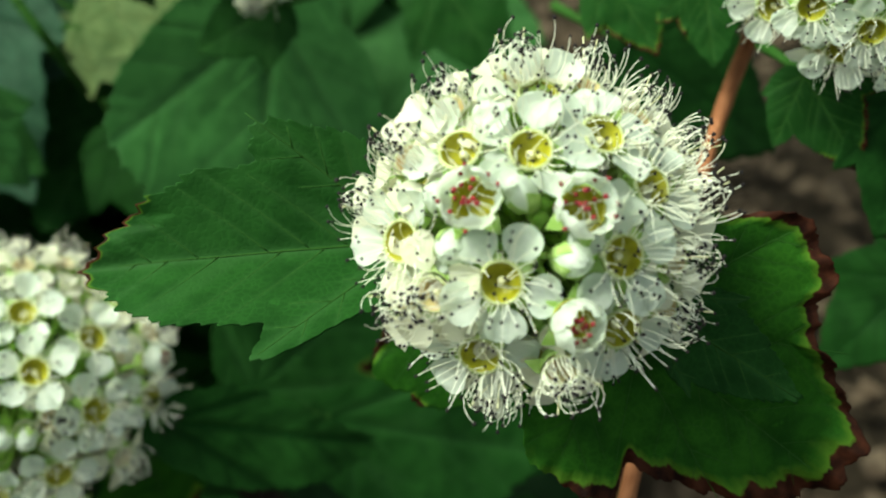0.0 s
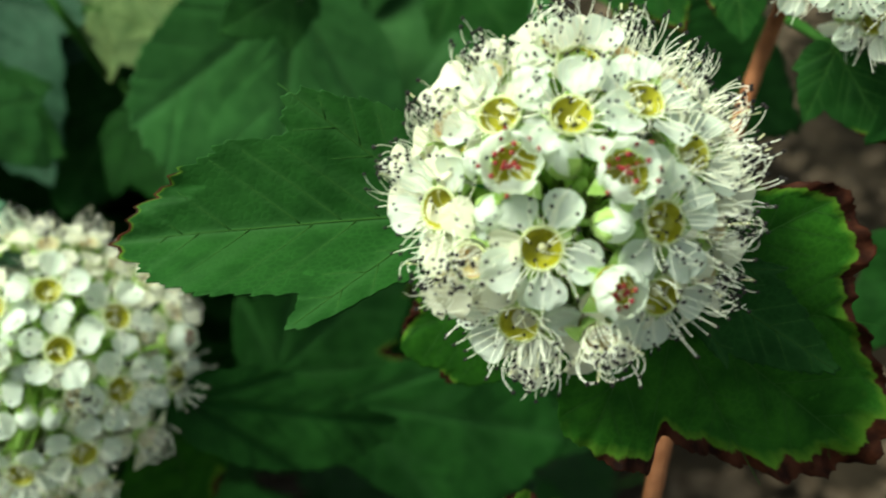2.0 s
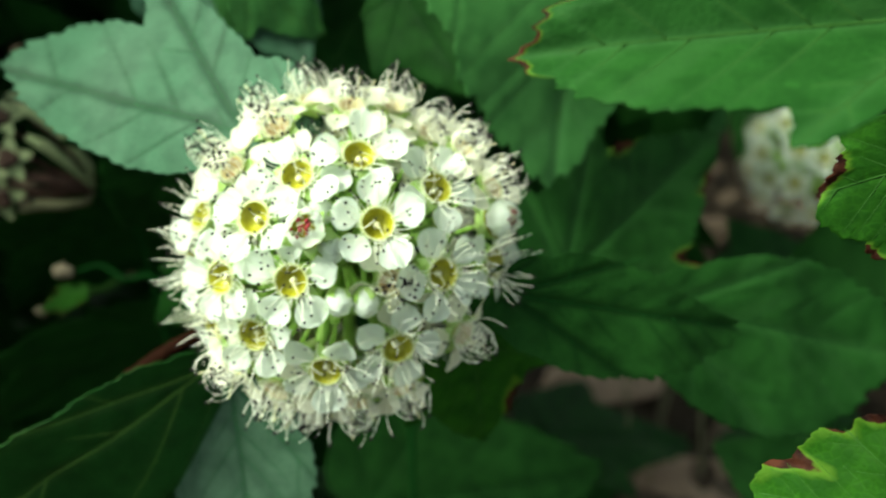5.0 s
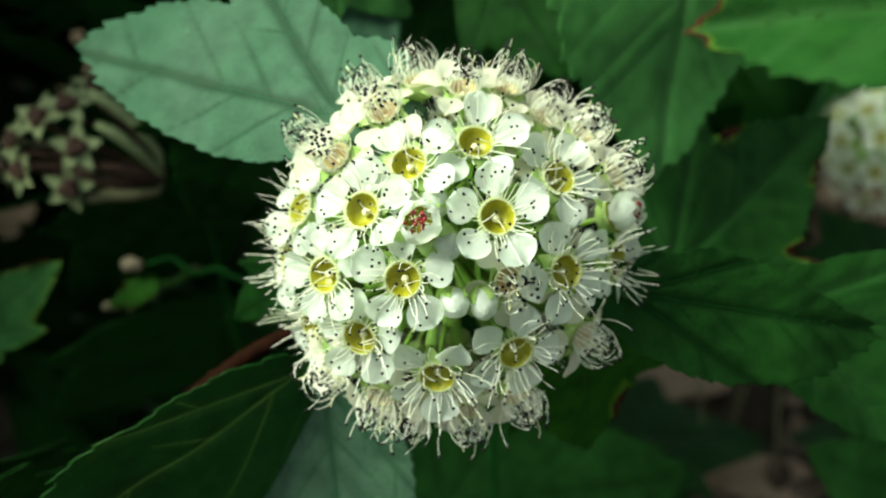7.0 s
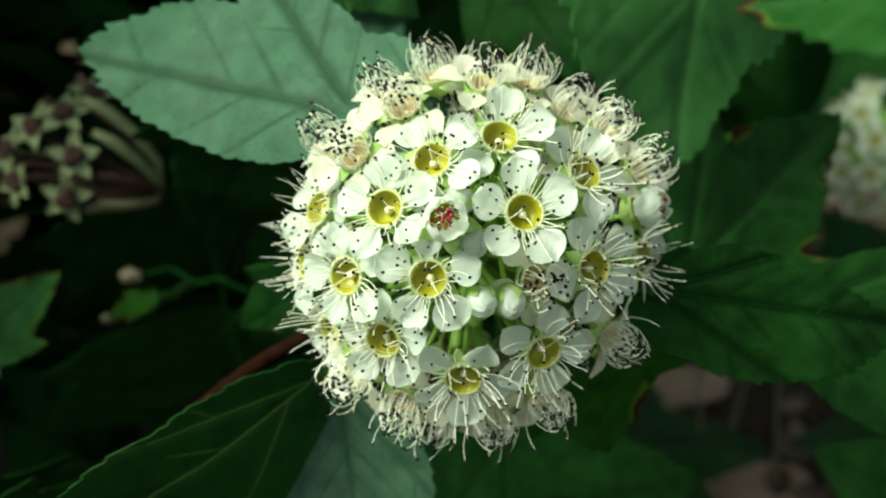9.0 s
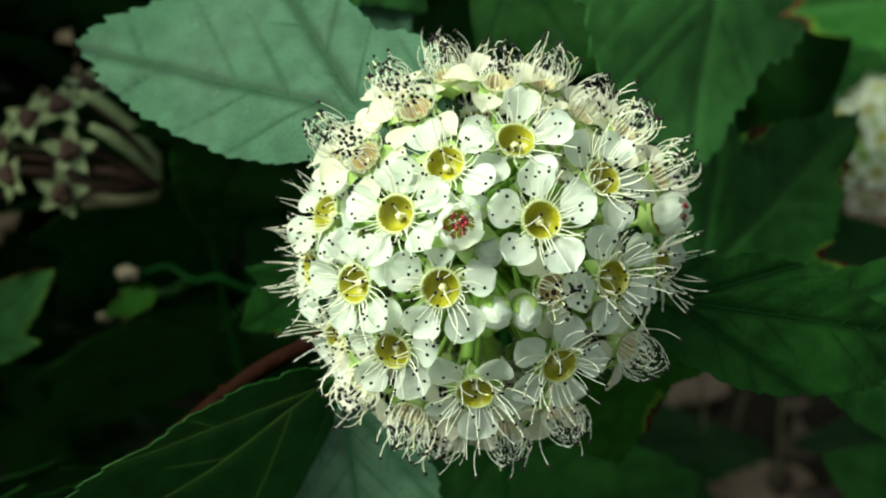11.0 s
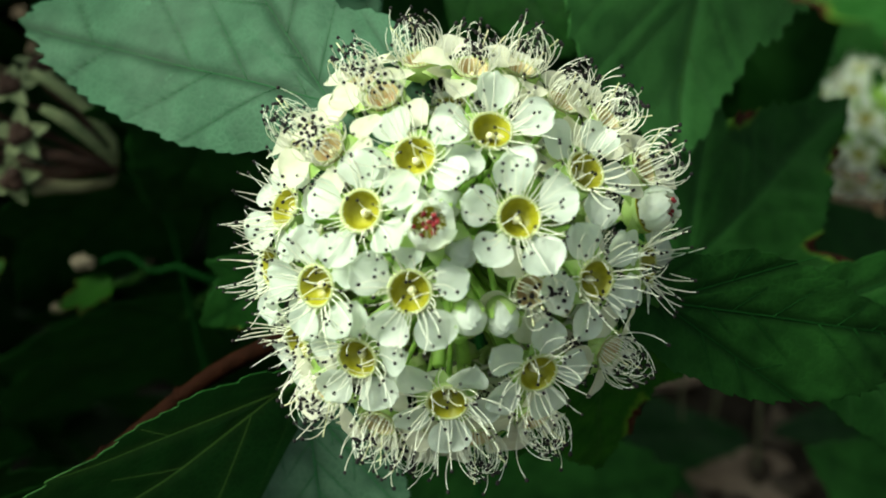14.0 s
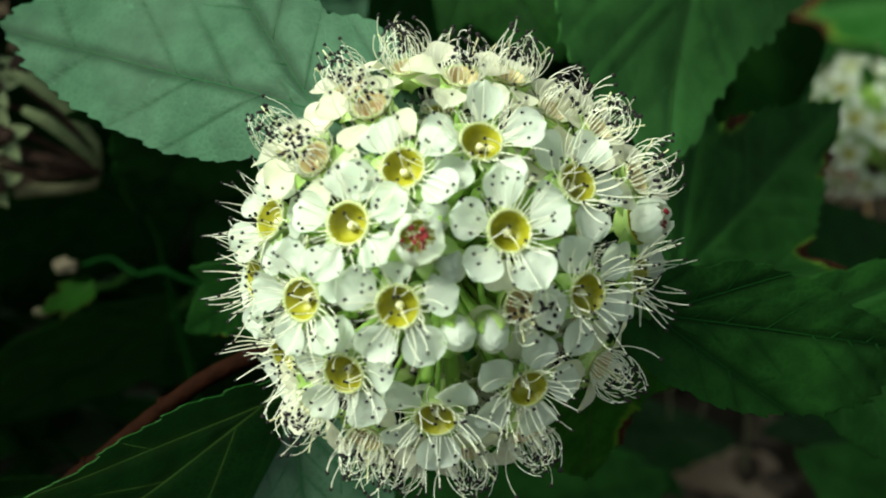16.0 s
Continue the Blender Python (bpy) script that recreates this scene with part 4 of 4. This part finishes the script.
leaf((68.8, 177.8, -3.5), (57.4, 182.8, -16.7), (56.5, 182.9, -10.3), BROAD, LEAF_DARK, VEIN_DEEP, "dark green leaf in shade", 45, vein_size=0, fine=False)
leaf((-134.4, 235.1, -38.5), (-120.5, 236.7, -26.2), (-123.1, 236.3, -31.4), THREE, LEAF_MID, VEIN, "green leaf with a pale rim and brown tip", 46, scorch=[(12, 14, 0.12), (0, 170, 0.2, 0.5)])
leaf((-124.0, 219.2, -58.2), (-104.5, 228.8, -55.4), (-109.8, 214.7, -48.3), THREE, LEAF_DARK, VEIN_DEEP, "dark green leaf low in the shrub", 47)
leaf((-75.9, 219.6, 21.7), (-63.6, 224.7, 10.7), (-79.6, 224.1, 13.7), BROAD, LEAF_MID, VEIN, "green leaf behind the flowers", 49)
leaf((-51.3, 224.4, 18.1), (-40.5, 220.4, 1.7), (-51.4, 224.6, 4.0), BROAD, LEAF_DARK, VEIN_DEEP, "dark green leaf behind the flowers", 50, vein_size=0, fine=False)

leaf((-22.0, 200.6, 36.6), (-34.4, 202.9, 29.3), (-26.9, 202.7, 25.9), BROAD, LEAF, VEIN, "small dark green rounded leaf", 51, vein_size=0, fine=False)
leaf((-11.3, 260.4, 59.1), (-13.4, 262.5, 42.5), (0.2, 262.2, 46.1), BROAD, LEAF_MID, VEIN, "broad green leaf high behind", 52, vein_size=0, fine=False)


leaf((-82.0, 292, -8), (-104, 300, -46), (-118, 300, -16), BROAD, LEAF_DARK, VEIN_DEEP, "dark shaded leaf beside the flower cluster", 79, vein_size=0, fine=False)
leaf((-84, 240, 52), (-72, 236, 12), (-60, 240, 34), BROAD, LEAF_PALE, VEIN_DARK, "pale green leaf in soft light behind", 59, vein_size=0, fine=False)
leaf((-60, 232, 40), (-41, 226, 25), (-46, 230, 36), THREE, LEAF_OLIVE, VEIN, "dry olive leaf in soft light", 60, vein_size=0, fine=False)
leaf((-76, 268, 48), (-48, 262, 4), (-40, 266, 34), BROAD, LEAF, VEIN, "green leaf deep behind the flowers", 75, vein_size=0, fine=False)
leaf((-22, 236, 46), (-46, 234, 24), (-34, 236, 42), BROAD, LEAF, VEIN, "rounded green leaf below a high flower cluster", 76, vein_size=0, fine=False)
leaf((10, 266, 50), (-14, 260, 14), (6, 262, 26), BROAD, LEAF_MID, VEIN, "broad soft green leaf behind the flower cluster", 77, vein_size=0, fine=False)

leaf((-86, 232, 41.4), (-66.3, 224, 7), (-90, 230, 20.7), [(0, 1.0, 0.4), (46, 0.7, 0.36), (-46, 0.7, 0.36)], LEAF_PALE, VEIN_DARK, "soft pale green leaf behind the flower clusters", 78, vein_size=0.4, teeth=0.5)

leaf((-85.1, 232.0, -3.6), (-102.6, 250.0, -20.9), (-96.0, 232.0, -4.6), BROAD, LEAF_DARK, VEIN_DEEP, "dark green leaf in shade under a pale leaf", 84, vein_size=0, fine=False)
leaf((-77.4, 216.0, -26.6), (-86.9, 218.0, -33.2), (-84.5, 216.0, -27.4), BROAD, LEAF_DARK, VEIN_DEEP, "small dark green leaf with a brown edge", 85, vein_size=0, fine=False, scorch=[(20, 8, 0.1)])
leaf((-116.9, 203.0, -58.6), (-102.3, 211.0, -53.4), (-107.6, 203.0, -52.1), BROAD, LEAF_DARK, VEIN_DEEP, "dark green leaf low beside a brown stem", 86, vein_size=0, fine=False)
leaf((-110.9, 298.0, -41.6), (-151.8, 312.0, -69.0), (-140.5, 276.0, -46.7), BROAD, LEAF_DARK, VEIN_DEEP, "large dark green leaf deep in shade", 87, vein_size=0, fine=False)
leaf((-62.2, 281.0, -74.2), (-15.1, 287.0, -67.4), (-27.3, 285.0, -56.5), BROAD, LEAF_DARK, VEIN_DEEP, "broad dark green leaf low under the flower cluster", 88, vein_size=0, fine=False)
leaf((29.9, 290.0, -72.4), (5.8, 290.0, -61.4), (15.0, 290.0, -55.2), BROAD, LEAF_DARK, VEIN_DEEP, "dark green leaf low over pale stones", 89, vein_size=0, fine=False)
leaf((48.2, 460.0, 36.2), (34.3, 460.0, 0.2), (36.9, 460.0, 24.2), BROAD, LEAF, VEIN, "dark green leaf behind the hanging leaf", 90, vein_size=0, fine=False)

# ---- stems ----
DOWN = BASE.to_3x3().inverted() @ Vector((0, 0, -1))


def to_ground(p, lean=(0, 0, 0)):
    """Where a line down from p, leaning a little, meets the soil."""
    d = (DOWN + Vector(lean)).normalized()
    w, wd = BASE @ (Vector(p) * MM), BASE.to_3x3() @ d
    return tuple(Vector(p) + d * ((w.z + 0.01) / -wd.z / MM))


stem([(11.4, 116.4, -0.3), (16.5, 129.2, -4.3), (29.8, 156.6, -8.5)], 0.7, 1.0, BARK_TAN, "slender tan stalk carrying a flower cluster")
stem([(44.5, 149.2, 36.5), (41.5, 164.0, 25.5), (36.2, 164.8, 8.7), (30.3, 156.6, -10.4), (24.3, 148.8, -31.2), (20.6, 150.1, -49.3), to_ground((20.6, 150.1, -49.3), (-0.1, 0, 0))], 1.0, 1.2, BARK, "reddish brown woody stem")
stem([(-53, 181, -22), (-75.1, 192.8, -32.6), (-82.7, 195.1, -37.6), (-90.2, 197.3, -43.7), (-96.7, 199.6, -49.4), to_ground((-108.7, 203.2, -59.4), (-0.6, 0, 0))], 1.0, 1.15, BARK_SHADED, "reddish brown stem with shade in its colour, carrying a flower cluster")
stem([(46.8, 418.3, 0.1), (53.5, 425.2, -28.5), to_ground((57.2, 429.6, -38.4))], 0.6, 0.9, BARK_TAN, "thin tan stem in shade")


stem([(-65.1, 204.6, 40.8), (-61.0, 204.5, 35.4), (-57.8, 207.4, 30.8), (-56.4, 223.4, 25.6)], 0.8, 0.8, VEIN, "soft green young shoot")


# ---- leaves deep in the shrub, and unseen leaves added for shade ----
def behind(r):
    y = r.uniform(270, 390)
    x, z = r.uniform(-320, 85), r.uniform(-0.27, 0.24) * y
    if x < -50 and z < -15 and y < 345:
        return None
    return None if x > -45 and z < -35 or (x > -5 and z > -30) else (x, y, z)


# Added over the view to block sky; the gap lets sun reach the far cluster.
def above(r):
    y = r.uniform(262, 460)
    x = r.uniform(-340, 260)
    return None if -140 < x < 90 and y < 400 else (x, y, 0.32 * y + r.uniform(12, 120))


# Added out of view at upper left, to shade the left background.
def overhead(r):
    y = r.uniform(150, 235)
    return r.uniform(-300, -150), y, 0.46 * y + r.uniform(0, 90)


# Added out of view on the left, to darken the gaps there.
def beside(r):
    y = r.uniform(170, 420)
    return -0.36 * (y - 45) - 45 - r.uniform(45, 260), y, r.uniform(-130, 120)


foliage("background_foliage", "dark green leaves deep inside the shrub", 640, 61, behind, LEAF_DARK)
# These three masses are never in view; they only block light.
foliage("outer_foliage", "unseen leaves added at the side to cast shade", 420, 64, beside, LEAF)
foliage("leafy_branch", "unseen leaves added at upper left to cast shade", 320, 63, overhead, LEAF)
foliage("overhanging_foliage", "unseen leaves added overhead to cast shade", 700, 62, above, LEAF)

leaf((-55.0, 213.4, 34.6), (-44.8, 213.1, 31.2), (-50.3, 213.2, 29.1), BROAD, LEAF_OLIVE, VEIN, "faded green leaf in soft light", 53, vein_size=0, fine=False)
leaf((-34.5, 216.9, 34.6), (-44.0, 217.1, 42.9), (-42.9, 217.1, 34.5), BROAD, LEAF_OLIVE, VEIN, "faded green leaf high behind", 54, vein_size=0, fine=False)

leaf((-28.3, 376.2, -75.9), (13.7, 389.5, -77.6), (-10.3, 372.4, -81.4), BROAD, LEAF_DARK, VEIN_DEEP, "dark low leaf over the soil", 55, vein_size=0, fine=False)
leaf((52.6, 392.6, -74.4), (20.0, 401.9, -78.8), (34.8, 385.9, -82.4), BROAD, LEAF_DARK, VEIN_DEEP, "dark low leaf beside a stone", 56, vein_size=0, fine=False)
leaf((-37.2, 363.3, -92.4), (-6.9, 373.3, -87.1), (-19.4, 373.1, -80.4), BROAD, LEAF_DARK, VEIN_DEEP, "dark low leaf among thin stalks", 57, vein_size=0, fine=False)

leaf((-3.5, 291.8, 23.1), (0.3, 290.3, -12.5), (3.7, 292.0, 15.0), LONG, LEAF_MID, VEIN, "mid-green leaf behind the flower cluster", 58, vein_size=0, fine=False)
# ---- spent head, small leaf, stalks and stones in the background ----
seed_head((-123.9, 243.1, -7.2), (-108.0, 250.0, -13.0), [(-120.3, 239.0, -1.6), (-125.5, 240.0, -3.7), (-118.3, 238.0, -8.4), (-128.9, 241.0, -12.2), (-119.8, 239.0, -14.8), (-130.4, 242.0, -7.2), (-117.2, 243.0, 1.7)], "spent flower cluster with green star-shaped husks and brown hearts", 71)
stem([(-108.0, 250.0, -13.0), (-103.0, 259.0, -20.3), to_ground((-95.0, 274.0, -32.3))], 0.4, 0.6, VEIN_DEEP, "thin dark green stem of a spent cluster")
stem([(-27.3, 196, 47), (-30, 218, 42), (-40, 232, 25), (-52, 238, -15), to_ground((-54, 240, -30))], 0.5, 0.7, VEIN_DEEP, "thin dark green stem of a high flower cluster")
leaf((-109.3, 249.2, -30.8), (-117.7, 248.4, -34.5), (-112.7, 244.7, -36.7), THREE, LEAF_YELLOW, VEIN, "small bright green leaf with tan rim in shade", 72, scorch=[(0, 120, 0.06)], fine=False)
withered_bud((-112.8, 248.6, -27.4), "pale shrivelled bud on a small shaded leaf", 73)
withered_bud((-116.9, 249.6, -34.6), "pale shrivelled bud beside a small shaded leaf", 74, 0.6)
stem([(-110.9, 250.0, -27.6), (-106.7, 250.6, -26.3), (-102.4, 250.4, -28.5), (-98.6, 250.8, -27.9), (-94.8, 252.0, -29.6), (-84.0, 258.0, -34.0)], 0.4, 0.55, VEIN_DEEP, "dark green twig in deep shade")
leaf((-114.0, 282.0, -17.1), (-140.2, 296.0, -41.2), (-143.4, 262.0, -19.9), BROAD, LEAF_DARK, VEIN_DEEP, "dark green leaf under a spent flower cluster", 91, vein_size=0, fine=False)
for a, bow, lean, thick in (((-6.2, 377.5, -57.8), 7, 0.08, 0.55), ((5.3, 388.6, -59.0), -3, -0.03, 0.4), ((14.1, 384.3, -58.3), -11, 0.1, 0.7), ((9.0, 396.0, -60.0), 12, -0.12, 0.45)):
    stem([(a[0] + 2.2 * bow, a[1] - 30, a[2] + 48), (a[0] + 0.6 * bow, a[1] - 14, a[2] + 22), a, to_ground(a, (lean, 0, 0))], 0.6 * thick, 0.75 * thick, STRAW, "thin brown stalk bowed over the soil")
stone((-0.009, 0.328), (21, 9, 6), 4, "pinkish grey flat stone on the soil", 81, LITTER)
stone((0.015, 0.288), (17, 8, 6), -3, "pinkish brown stone on the soil", 82, LITTER)
stone((0.125, 0.46), (26, 18, 9), 20, "brown stone on the soil", 83, LITTER)
